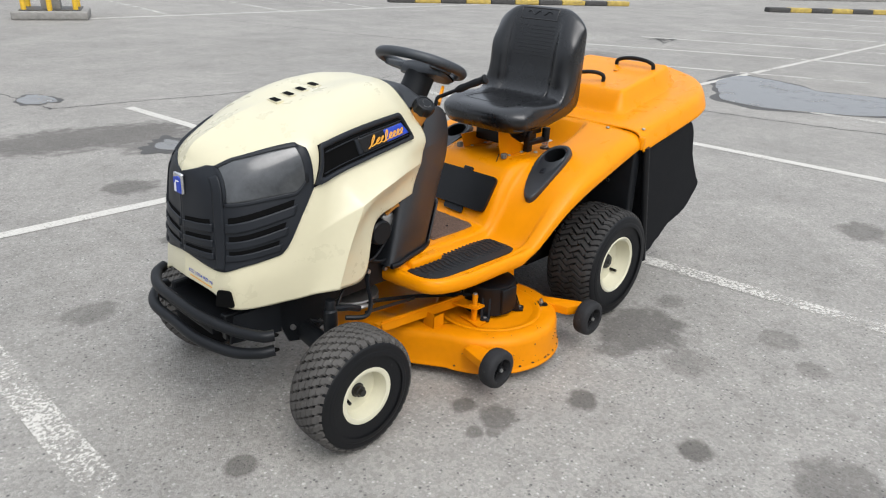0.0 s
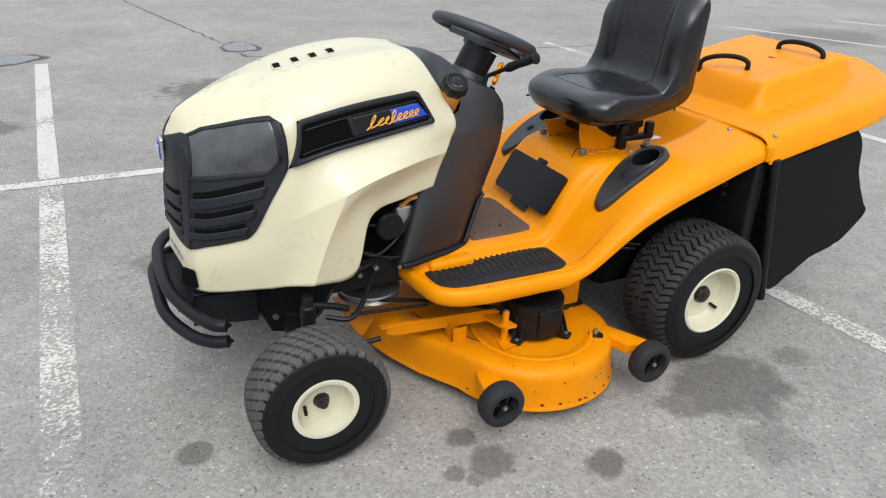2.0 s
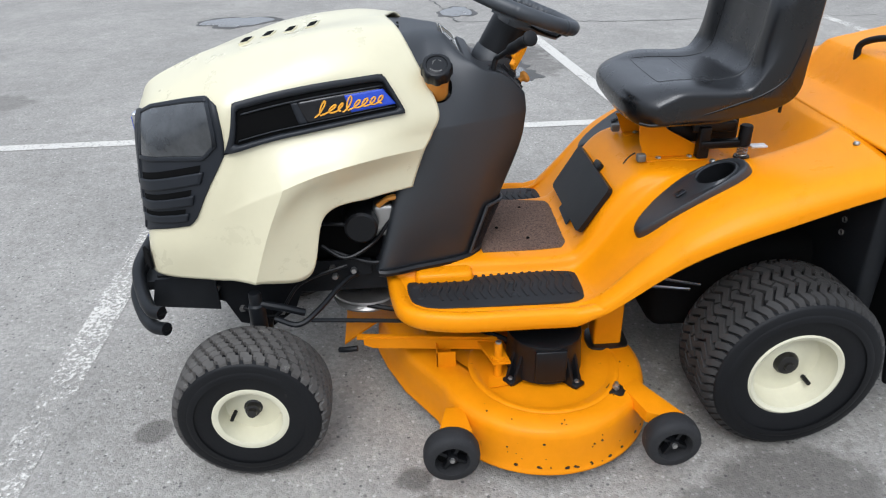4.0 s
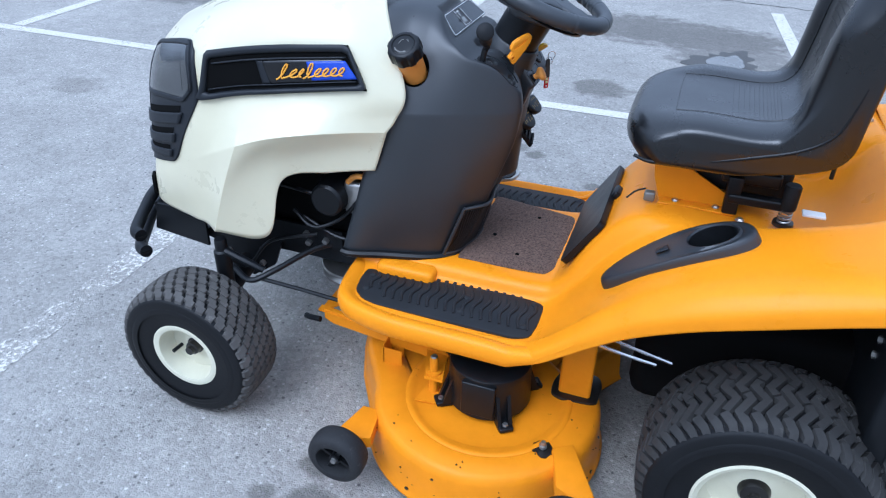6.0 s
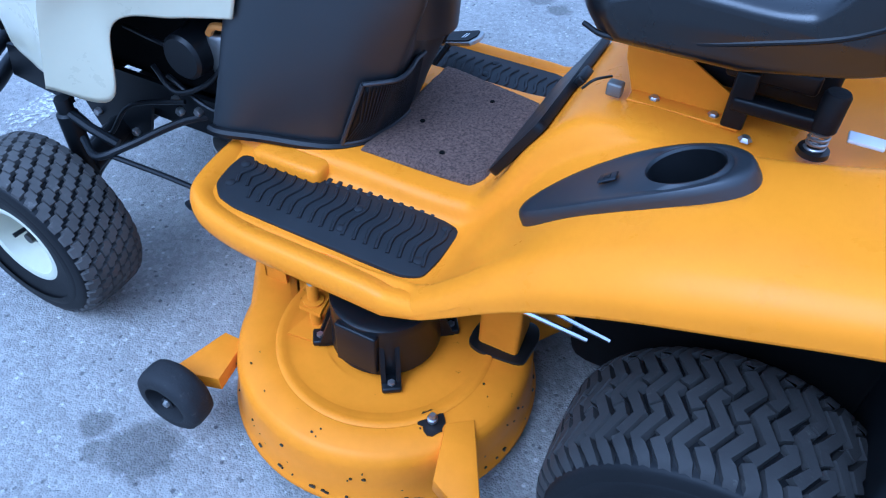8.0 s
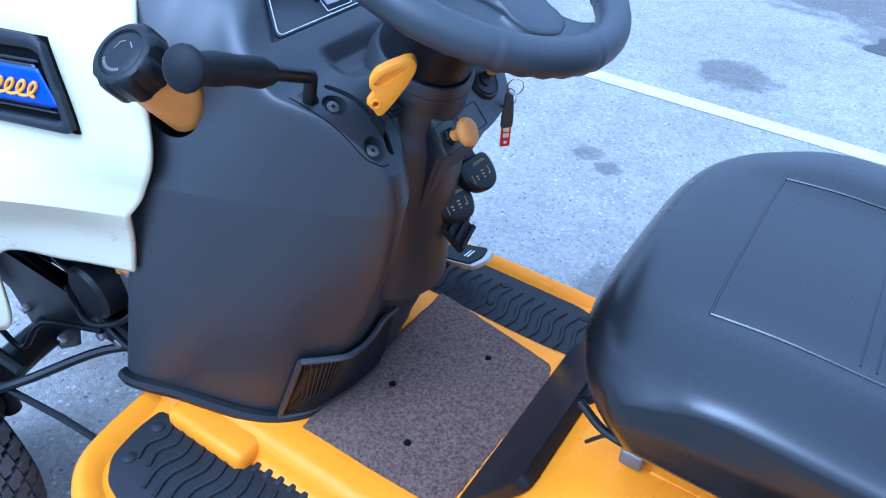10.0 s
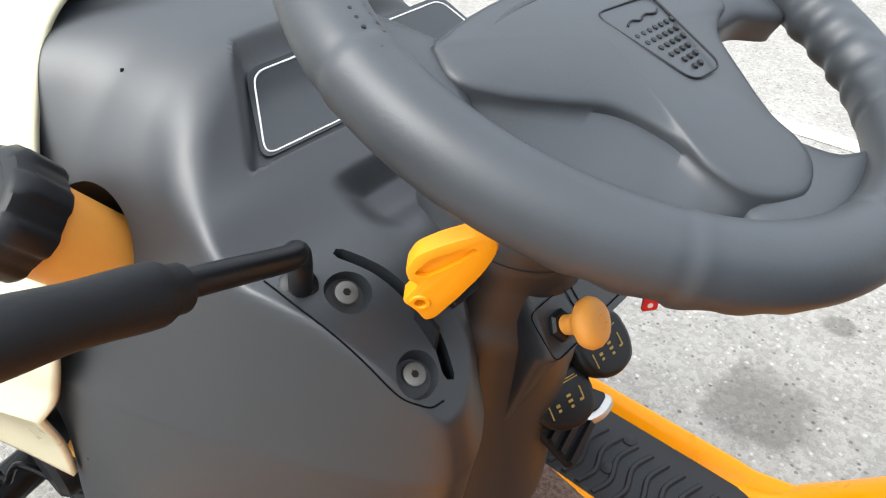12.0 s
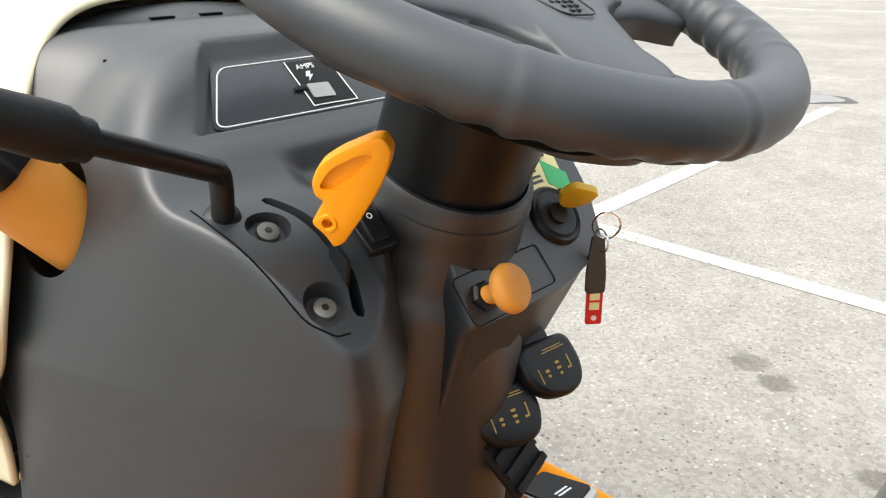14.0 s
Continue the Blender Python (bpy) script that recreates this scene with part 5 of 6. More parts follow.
lowr = [Vector((.652 - .3 * max(0, .70 - p.x), p.y * .85, .58 + .10 * smooth(-.01, .06, p.y))) for p in ring_of(outline, 0)]
midr = [p * .55 + q * .45 + Vector((-.012, 0, -.012)) for p, q in zip(ring_of(outline, -.014), lowr)]
rows = [lowr, midr, ring_of([(x * 1.03, y * 1.03) for x, y in outline], -.016), ring_of([(x * 1.03, y * 1.03) for x, y in outline], -.007), ring_of([(x * 1.02, y * 1.02) for x, y in outline], -.0025), ring_of(outline, 0), ring_of([(x * .9, y * .9 + .003) for x, y in outline], .0), ring_of([(x * .01, y * .01) for x, y in outline], .0)]
shroud = part("key_panel", grid_bm(rows, wrap_u=True), DASH, tractor, "black key and choke panel under the steering wheel", angle=45)
part("column_pedestal", tube([(.655, .040, .905), (.646, .040, .885), (.638, .040, .862), (.630, .040, .838), (.622, .040, .80), (.614, .040, .74), (.606, .04, .60)], .06, 48, 26,
                             radii=[float(np.interp(k / 25, [0, .08, .2, .35, .5, .75, 1], [.060, .0605, .0615, .066, .075, .082, .078])) for k in range(26)]), DASH, shroud, angle=60)


def on_panel(x, y, z):
    """The panel's own frame at a world point near it."""
    p = PANEL.inverted() @ Vector((x, y, z))
    return PANEL @ Matrix.Translation((p.x, p.y, 0))


KM = on_panel(.708, .015, .840)
part("recess_line", tube([KM @ Vector((x, y, .0006)) for x, y in (lambda q: q + q[:1])(rounded([(-.018, -.016), (.018, -.016), (.018, .018), (-.018, .018)], .006))], .0004, 6), VOID, shroud)
part("recess_line", tube([KM @ Matrix.Translation((.045, .002, 0)) @ Vector((x, y, .0006)) for x, y in (lambda q: q + q[:1])(rounded([(-.021, -.014), (.021, -.014), (.021, .016), (-.021, .016)], .004))], .0004, 6), VOID, shroud)
part("hex_nut", lathe([(.0, .005), (.0085, .005), (.0105, .003), (.0105, 0)], 6, "z", KM), BLACK, shroud, angle=20)
KNOB = KM @ Matrix.Rotation(.20, 4, "X") @ Matrix.Rotation(.20, 4, "Y")
choke = part("choke_knob", lathe([(.0, .0300), (.008, .0298), (.0130, .0285), (.0155, .0255), (.0165, .0215), (.0150, .0175), (.0105, .0140), (.0070, .0110), (.0064, .007), (.0066, .001)], 40, "z", KNOB), FADED_ORANGE, tractor, "faded orange push-pull choke knob", angle=60)
part("knob_print", join(*[box_bm(x - .0011, x + .0011, y - .0004, y + .0004, .0296, .0301, KNOB) for x, y in ((-.004, .004), (-.001, .0045), (.002, .004), (-.003, -.004), (.001, -.0045), (.004, -.003), (-.003, .001), (0, -.0015), (.003, .001))]), ORANGE_WORN, choke)
IM = on_panel(.691, .114, .867)
ign = part("ignition_switch", lathe([(.0, .006), (.008, .006), (.0085, .004), (.017, .0045), (.019, .003), (.0215, .004), (.0235, .002), (.024, -.002)], 40, "z", IM), BLACK, tractor, "round black ignition switch with key")
lab = part("switch_label", prism([(-.030, .018), (.030, .018), (.036, .062), (-.022, .064)], .0, .0012, IM), CREAM_PRINT, ign, "pale yellow, red and green switch label")
part("red_field", prism([(-.030, .012), (-.019, .018), (-.022, .034), (-.033, .030)], .0, .0018, IM), RED, lab)
part("green_field", prism([(.012, .024), (.031, .010), (.036, .028), (.016, .044)], .0, .0018, IM), GREEN, lab)
part("warning_triangle", prism(rounded([(.006, .046), (.024, .046), (.014, .062)], .002), .001, .0024, IM), BLACK, lab)
part("triangle_fill", prism(rounded([(.0095, .048), (.0205, .048), (.0142, .0585)], .0015), .002, .003, IM), YELLOW, lab)
for yy, x0, x1 in ((.054, -.016, .000), (.049, -.016, -.002), (.036, -.012, .006), (.031, -.010, .008), (.027, -.006, .008)):
    part("print_bar", box_bm(x0, x1, yy, yy + .002, .0011, .0017, IM), GREASE, lab)
keyM = IM @ Matrix.Translation((.010, .004, .006)) @ Matrix.Rotation(-.5, 4, "Z")
kb = prism(rounded([(-.006, .0), (.006, .0), (.014, .012), (.012, .026), (-.012, .026), (-.014, .012)], .006), -.0028, .0028, keyM @ Matrix.Rotation(math.pi / 2, 4, "X"), .001)
key = part("key", kb, KEY_YELLOW, tractor, "yellow plastic-headed ignition key")
part("key_blade", round_box(-.003, .003, -.001, .001, -.006, .002, .0005, keyM), STEEL, key)
kx, ky, kz = .7265, .127, .864
def hoop(c, r, tilt, thick):
    m = Matrix.Translation(c) @ Matrix.Rotation(tilt, 4, "Z")
    return tube([m @ Vector((r * math.cos(a), 0, r * math.sin(a))) for a in [k * math.pi / 16 for k in range(33)]], thick, 6)
part("split_ring", hoop((kx, ky, kz), .010, .8, .0008), CHROME, key)
part("split_ring", hoop((kx - .004, ky + .001, kz - .013), .0085, -.4, .0008), CHROME, key)
TM = Matrix.Translation((.7195, .128, -.008)) @ Matrix.Rotation(radians(50), 4, "Z")
tag = part("key_fob", prism(rounded([(-.0045, .862), (.0045, .862), (.0075, .832), (.0075, .816), (-.0075, .816), (-.0075, .832)], .003), -.0016, .0016, TM @ Matrix.Rotation(math.pi / 2, 4, "X"), .0005), LEATHER, key, "brown leather fob with red plastic tag")
part("red_tag", prism(rounded([(-.0062, .818), (.0062, .818), (.0062, .790), (-.0062, .790)], .002), -.0010, .0010, TM @ Matrix.Rotation(math.pi / 2, 4, "X")), RED, key, "red plastic tag")
for zz in (.8135, .8055):
    part("tag_window", prism([(-.0038, zz - .003), (.0038, zz - .003), (.0038, zz + .003), (-.0038, zz + .003)], -.0014, .0014, TM @ Matrix.Rotation(math.pi / 2, 4, "X")), CREAM_PRINT, key)
part("tag_hole", lathe([(0, .0015), (.0022, .0015), (.0022, -.0015), (0, -.0015)], 12, "z", TM @ Matrix.Rotation(math.pi / 2, 4, "X") @ Matrix.Translation((0, .7955, 0))), WHITE, key)

# lock latches under the panel
def latch(x, y, z, turn, label):
    """A hooked paddle whose printed face looks up and back."""
    m = Matrix.Translation((x, y, z)) @ Matrix.Rotation(radians(turn), 4, "Z") @ Matrix.Rotation(radians(48), 4, "Y")
    face = rounded([(-.024, -.030), (.004, -.030), (.020, -.018), (.026, .002), (.021, .021), (.004, .028), (-.022, .026)], .010, 5)
    rows = [[(px * .02, py * .02, .0045) for px, py in face], [(px * .8, py * .8, .0045) for px, py in face], [(px * .94, py * .94, .0036) for px, py in face], [(px, py, .001) for px, py in face],
            [(px * .99, py, -.008) for px, py in face], [(px * .80 - .004, py * .95, -.020) for px, py in face], [(px * .02, py * .02, -.020) for px, py in face]]
    bm = grid_bm(rows, wrap_u=True)
    bm.transform(m)
    ob = part("lock_latch", join(bm, round_box(-.070, -.016, -.017, .012, -.014, .000, .004, m)), BLACK, tractor, label, angle=50)
    for sx, sy, w, h in ((.004, -.018, .0010, .006), (.002, -.010, .0034, .0012), (.006, -.010, .0026, .0010), (-.0015, .002, .0040, .0010), (.0030, .002, .0040, .0010), (.0075, .002, .0026, .0010), (.001, .014, .0012, .0052), (.006, .012, .0034, .0009), (-.012, .004, .024, .0004), (-.014, .004, .020, .0004)):
        part("print_mark", box_bm(sx - h, sx + h, sy - w / 2, sy + w / 2, .0044, .0050, m), YELLOW_INK, ob)
    return ob


YELLOW_INK = material("faded_yellow_ink", (0.34, 0.22, 0.03), 0.5, vary=0.3)
latch(.695, .060, .722, -14, "black parking brake latch with yellow print")
latch(.698, .108, .744, -6, "black cruise control latch with yellow print")
part("pedal_arm", tube([(.63, .10, .70), (.655, .085, .66), (.64, .12, .58), (.60, .16, .50)], .008, 10, 20), BLACK, tractor)
bp = part("brake_pedal", round_box(-.045, .035, -.022, .022, -.004, .006, .004, basis((.690, .062, .688), (.5, .3, -.8), (0, 1, 0))), RUBBER, tractor, "ribbed black rubber brake pedal")
for k in range(5):
    part("rib", box_bm(-.036 + .015 * k, -.030 + .015 * k, -.02, .02, .006, .010, basis((.690, .062, .688), (.5, .3, -.8), (0, 1, 0))), RUBBER, bp)
dp = part("drive_pedal", prism(rounded([(-.055, -.026), (.035, -.030), (.045, 0), (.035, .030), (-.055, .026)], .012), -.004, .004, basis((.598, .272, .452), (.9, -.1, .30), (0, 1, 0)), .002), STEEL, tractor, "worn bare metal drive pedal with rubber pad")
part("pedal_pad", prism(rounded([(-.052, -.023), (.026, -.026), (.034, 0), (.026, .026), (-.052, .023)], .006), .003, .007, basis((.598, .272, .452), (.9, -.1, .30), (0, 1, 0))), RUBBER, dp)
for x0, x1, y0, y1 in ((.000, .003, -.010, .010), (.007, .010, -.010, .010)):
    part("pedal_mark", box_bm(x0, x1, y0, y1, .0065, .0076, basis((.598, .272, .452), (.9, -.1, .30), (0, 1, 0))), WHITE, dp)
part("pedal_stem", tube([(.57, .25, .44), (.56, .23, .42), (.55, .2, .40)], .007, 8), FRAME, dp)

# net pocket on the console's rear face
def on_tower(u0, u1, v0, v1, lift, nu=30, nv=8):
    return [[tuple(TOWER.at(u0 + (u1 - u0) * i / nu, v0 + (v1 - v0) * j / nv, lift, -1)) for i in range(nu + 1)] for j in range(nv + 1)]


probe = TOWER.at(5, 1.5, .02, -1) - TOWER.at(5, 1.5, 0, -1)
POUT = 1 if probe[0] > 0 or probe[1] < 0 else -1
pocket = part("net_pocket", grid_bm(on_tower(4.5, 9, .75, 1.75, .007 * POUT)), BLACK, tractor, "black mesh pocket on the console", solid=.003)
for v in (.72, 1.77):
    part("pocket_rim", tube([tuple(TOWER.at(4.45 + 4.55 * i / 30, v, .009 * POUT, -1)) for i in range(31)], .0045, 8), DASH, pocket)
part("pocket_rim", tube([tuple(TOWER.at(4.45, .72 + 1.05 * i / 8, .009 * POUT, -1)) for i in range(9)], .0045, 8), DASH, pocket)
for i in range(46):
    u = 4.52 + 4.4 * i / 46
    part("net_cord", tube([tuple(TOWER.at(u, .76, .0095 * POUT, -1)), tuple(TOWER.at(min(9, u + .22), 1.25, .010 * POUT, -1)), tuple(TOWER.at(u, 1.73, .0095 * POUT, -1))], .0011, 4), GRILLE, pocket)
part("console_skirt", tube([tuple(TOWER.at(2 + 7 * i / 40, .03, .006 * POUT, -1)) for i in range(41)], .010, 8), BLACK, tractor)


# ---- footboards, lid, holders ----
def foot_pad(side):
    out = [(.392, -.226), (.392, -.270), (.402, -.318), (.432, -.346), (.47, -.356), (.80, -.356), (.832, -.344), (.838, -.30), (.838, -.22), (.825, -.195), (.79, -.200), (.50, -.222)]
    if side > 0:
        out = [(x, -y * .945) for x, y in reversed(out)]
    ob = part("foot_pad", prism(rounded(out, .012, 3), .379, .3925, None, .003), PAD, tractor, "ribbed black rubber footboard pad")
    for k in range(19):
        x = .428 + .0215 * k
        y0, y1 = -.235 + .0008 * k, -.325 if k > 1 else -.30
        wig = .008
        line = [(x, side * -y0 * -1, .3935), (x + wig, side * (y0 + (y1 - y0) * .3) , .3945), (x - wig * .2, side * (y0 + (y1 - y0) * .65), .3945), (x + wig * .9, side * y1, .3935)]
        line = [(a, (b if side < 0 else b) , c) for a, b, c in line]
        line = [(a, side * abs(b) * (.945 if side > 0 else 1), c) for a, b, c in line]
        part("rib", tube([(a, b, c - .0015) for a, b, c in line], .0040, 6, 12), PAD, ob)
    for k in range(20):
        x = .425 + .0205 * k
        yt = side * (.226 - .030 * (x - .42) / .4)
        part("tooth", round_box(x, x + .010, yt - .010, yt + .006, .384, .3945, .003), PAD, ob)
    for x, y in ((.415, .25), (.425, .305), (.66, .255), (.66, .31), (.815, .225), (.81, .315)):
        part("stud", lathe([(0, .0035), (.005, .003), (.009, .001), (.010, -.002)], 16, "z", Matrix.Translation((x, side * y, .393))), PAD, ob)
    return ob


foot_pad(-1), foot_pad(1)
part("board_bump", round_box(.415, .565, -.236, -.175, .375, .417, .014), ORANGE, tractor, "raised boss beside the footboard pad")

# carpet
def carpet():
    rng = random.Random(9)
    rows = []
    c = [(.598, -.150), (.835, -.145), (.845, .150), (.60, .19)]
    for j in range(41):
        g = j / 40
        row = []
        for i in range(41):
            f = i / 40
            x = (c[0][0] * (1 - f) + c[1][0] * f) * (1 - g) + (c[3][0] * (1 - f) + c[2][0] * f) * g
            y = (c[0][1] * (1 - f) + c[1][1] * f) * (1 - g) + (c[3][1] * (1 - f) + c[2][1] * f) * g
            e = min(f, 1 - f, g, 1 - g)
            x += .004 * noise.noise(Vector((x * 30, y * 30, 1))) + .012 * max(0, .06 - min(1 - f, 1) ) * 0
            z = .427 + .0045 * smooth(0, .05, e) + .0016 * noise.noise(Vector((x * 120, y * 120, 3))) + .004 * noise.noise(Vector((x * 9, y * 9, 5)))
            if f > .9 and (g < .1 or g > .9):
                x -= .02 * (f - .9) * 10 * (1 - min(g, 1 - g) * 10)
            row.append((x, y, z))
        rows.append(row)
    return rows


mat = tagged(part("floor_mat", grid_bm(carpet()), MAT, None, solid=.008), "worn brown carpet mat on the tractor footwell", "mat")
# mat holes are black discs that paint the shade inside them
for x, y in ((.742, .105), (.733, -.09), (.655, -.02)):
    part("hole", lathe([(0, .0006), (.004, .0005), (.0055, -.002)], 14, "z", Matrix.Translation((x, y, .4335))), VOID, mat)

# storage lid below the seat
LIDM = basis((.893, -.004, .539), (0, 1, 0), (.075, 0, .122))
lid = part("battery_lid", prism(rounded([(-.158, -.074), (.158, -.074), (.162, .072), (-.162, .072)], .018), -.006, .010, LIDM, .004), BLACK, tractor, "black plastic battery lid with latch")
part("lid_panel", prism(rounded([(-.140, -.060), (.140, -.060), (.144, .060), (-.144, .060)], .012), .008, .0125, LIDM, .002), GRILLE, lid)
part("lid_tab", round_box(-.022, .022, .068, .088, -.002, .016, .005, LIDM), BLACK, lid)
part("lid_notice", prism(rounded([(-.055, -.100), (.045, -.096), (.050, -.040), (-.045, -.034)], .004), .011, .0145, LIDM @ Matrix.Rotation(.06, 4, "X")), GRILLE, lid, "loose dark plate on the lid")
part("lid_pip", lathe([(0, .0135), (.003, .0135), (.003, .012)], 10, "z", LIDM), VOID, lid)
part("notice_mark", box_bm(-.002, .002, -.072, -.060, .0143, .0152, LIDM), VOID, lid)


# cup holders
def cup_holder(side):
    n = 56
    ex, ez = (1.225 - .962), (.678 - .520)
    L = math.hypot(ex, ez)
    m = basis((1.098, side * .276, .611), (ex, -side * .032, ez), (0, 1, 0))

    def outline(g):
        pts = []
        for k in range(n):
            a = 2 * math.pi * k / n
            x = math.cos(a)
            w = .058 + .016 * x
            pts.append(((L / 2 + .004) * x * g, w * math.sin(a) * abs(math.sin(a)) ** -.15 * g if abs(math.sin(a)) > 1e-6 else 0))
        return pts
    hx, hr = .080, .047
    rise = lambda x: .016 * (1 - (2 * x / L) ** 2)
    circ = lambda r: [(hx + r * math.cos(2 * math.pi * k / n), r * .90 * math.sin(2 * math.pi * k / n)) for k in range(n)]
    rows = [[(x, y, h + rise(x)) for x, y in outline(g)] for g, h in ((1.02, -.03), (1.0, .009), (.985, .0165), (.955, .0198), (.88, .0205))]
    for f in (.3, .6, .85):
        rows.append([(p[0] * (1 - f) + q[0] * f, p[1] * (1 - f) + q[1] * f, .0205 + rise(p[0] * (1 - f) + q[0] * f) - .003 * f) for p, q in zip(outline(.88), circ(hr + .006))])
    rows += [[(x, y, .0225 + rise(x)) for x, y in circ(hr + .0035)], [(x, y, .0222 + rise(x)) for x, y in circ(hr + .001)]]
    rows += [[(x, y, .018 + rise(x)) for x, y in circ(hr - .0005)]]
    well = grid_bm([[(x, y, .018 + rise(x)) for x, y in circ(hr - .0005)]] + [[(x, y, h) for x, y in circ(r)] for r, h in ((hr - .002, .008), (hr - .007, -.075), (.02, -.080), (.001, -.080))], wrap_u=True)
    well.transform(m)
    bm = grid_bm(rows, wrap_u=True)
    bm.transform(m)
    ob = part("cup_holder", bm, DASH, tractor, "black plastic cup holder set in the fender", angle=40)
    # well in a blacker plastic than the holder, to paint the shade inside
    part("cup_well_shade", well, BLACK, ob, angle=55)
    part("symbol_plate", round_box(-.030, -.004, -.010, .010, .036, .0395, .002, m), GRILLE, ob)
    part("symbol", round_box(-.022, -.012, -.005, .005, .039, .0405, .001, m), BLACK, ob)


cup_holder(-1), cup_holder(1)

# seat mount
for side in (-1, 1):
    y = side * .088 if side < 0 else .11
    top = .772 if side < 0 else .712
    plate = prism([(1.010, top), (1.018, .700), (1.035, .652), (1.19, .652), (1.185, .676), (1.09, min(.728, top)), (1.05, top)], -.002, .002, basis((0, y, 0), (1, 0, 0), (0, 0, 1)))
    br = part("seat_bracket", plate, ORANGE, tractor, "orange pressed steel seat bracket")
    part("flange", round_box(1.035, 1.19, y - .03, y, .650, .655, .002), ORANGE, br)
    for x in (1.07, 1.153):
        part("bolt", lathe([(0, .006), (.006, .0055), (.008, .003), (.008, 0)], 6, "z", Matrix.Translation((x, y - .012, .654))), STEEL, br)
part("bolt", lathe([(0, .006), (.006, .0055), (.009, .002), (.010, 0)], 6, "z", Matrix.Translation((1.203, -.133, .652))), STEEL, tractor)
part("seat_slide", round_box(1.10, 1.29, -.07, .11, .682, .745, .008), FRAME, tractor, "black seat slide mechanism")
part("slide_rail", round_box(1.15, 1.265, -.112, -.09, .722, .752, .006), BLACK, tractor)
part("rail_foot", round_box(1.165, 1.195, -.122, -.095, .655, .74, .004), BLACK, tractor)
part("slide_rail", round_box(1.17, 1.29, -.126, -.10, .682, .704, .006), BLACK, tractor)
for y in (-.118, .118):
    part("seat_pivot", round_box(1.005, 1.028, y - .009, y + .009, .655, .676, .004), SCREW, tractor, "bare steel seat hinge block")
part("wire_end", tube([(1.005, -.10, .672), (.985, -.115, .668), (.97, -.12, .652)], .002, 6, 10), BLACK, tractor)
coil = []
for k in range(61):
    a = k / 60 * 5 * 2 * math.pi
    coil.append((1.286 + .012 * math.cos(a), -.118 + .012 * math.sin(a), .656 + .038 * k / 60))
sp = part("seat_spring", tube(coil, .0022, 6), STEEL, tractor, "coil spring with black rubber stop")
part("rubber_stop", lathe([(0, .052), (.014, .052), (.0165, .048), (.0165, .0), (.010, -.004), (0, -.004)], 24, "z", Matrix.Translation((1.286, -.118, .690))), RUBBER, sp)
part("spring_seat", lathe([(0, .004), (.020, .003), (.021, -.004)], 24, "z", Matrix.Translation((1.286, -.118, .656))), GREASE, sp)
part("paper_tag", round_box(1.32, 1.365, -.10, -.075, .668, .674, .002, Matrix.Rotation(.0, 4, "Z")), WHITE, tractor, "torn pale paper label")
part("seat_hook", tube([(1.335, -.17, .815), (1.335, -.17, .79)], .004, 8), BLACK, tractor)

# seat details
def on_seat(u, a, lift=.001):
    """A place on the seat: u along its profile, a across it from -1 to 1."""
    v = float(np.interp(a, [-1, -.99, -.96, -.9, -.8, -.66, -.5, -.3, 0, .3, .5, .66, .8, .9, .96, .99, 1], range(17)))
    p, q = SEAT.at(u, v, lift, 1), SEAT.at(u, v, 0, 1)
    if (p - q)[2] < 0 and 3 <= u <= 6.3 or (p - q)[0] > 0 and 6.3 < u <= 10:
        p = 2 * q - p
    return (p[0], p[1] - .004, p[2])


for side in (-1, 1):
    part("seat_piping", tube([(x, side * y - .004, z) for x, y, z in ((.975, .186, .784), (1.014, .202, .783), (1.104, .2095, .802), (1.19, .212, .827), (1.262, .212, .852), (1.308, .2115, .885), (1.325, .211, .925), (1.338, .210, .985), (1.348, .206, 1.06), (1.356, .19, 1.13))], .0036, 8, 60), BLACK, tractor)
    part("seat_seam", tube([on_seat(u, side * .55, .0) for u in np.linspace(3.6, 9.0, 50)], .0014, 6), VINYL, tractor)
part("seat_seam", tube([on_seat(3.6, a, .0) for a in np.linspace(-.55, .55, 20)], .0013, 6), VINYL, tractor)
line = [on_seat(9.05, a, .0) for a in np.linspace(-.42, .42, 14)] + [on_seat(u, .42, .0) for u in np.linspace(9.1, 9.75, 6)] + [on_seat(9.8, a, .0) for a in np.linspace(.38, -.38, 14)] + [on_seat(u, -.42, .0) for u in np.linspace(9.75, 9.1, 6)]
part("seat_panel_seam", tube(line + line[:1], .0028, 6), VINYL, tractor)
part("seat_brand_mark", tube([on_seat(9.42 + .12 * math.sin(k * 1.3), -.27 + .54 * k / 12, .001) for k in range(13)], .0024, 6, 40), VINYL, tractor, "embossed plain stroke on the backrest")
for k in range(9):
    part("back_groove", tube([on_seat(8.75 - .14 * k, a, .0) for a in np.linspace(-.45, .45, 12)], .0012, 5), VINYL, tractor)
for k in range(12):
    part("pan_groove", tube([on_seat(4.5 + .085 * k, a, .0) for a in np.linspace(-.5, .5, 12)], .0008, 5), VINYL, tractor)

# rear cover fittings
def grab_handle(a, b, rise):
    a, b = Vector(a), Vector(b)
    up = Vector((0, 0, rise))
    return part("grab_handle", tube([a - up * .3, a + up * .6, a * .8 + b * .2 + up, (a + b) / 2 + up * 1.12, a * .2 + b * .8 + up, b + up * .6, b - up * .3], .009, 12, 40), RUBBER, tractor, "black rubber-covered grab handle")


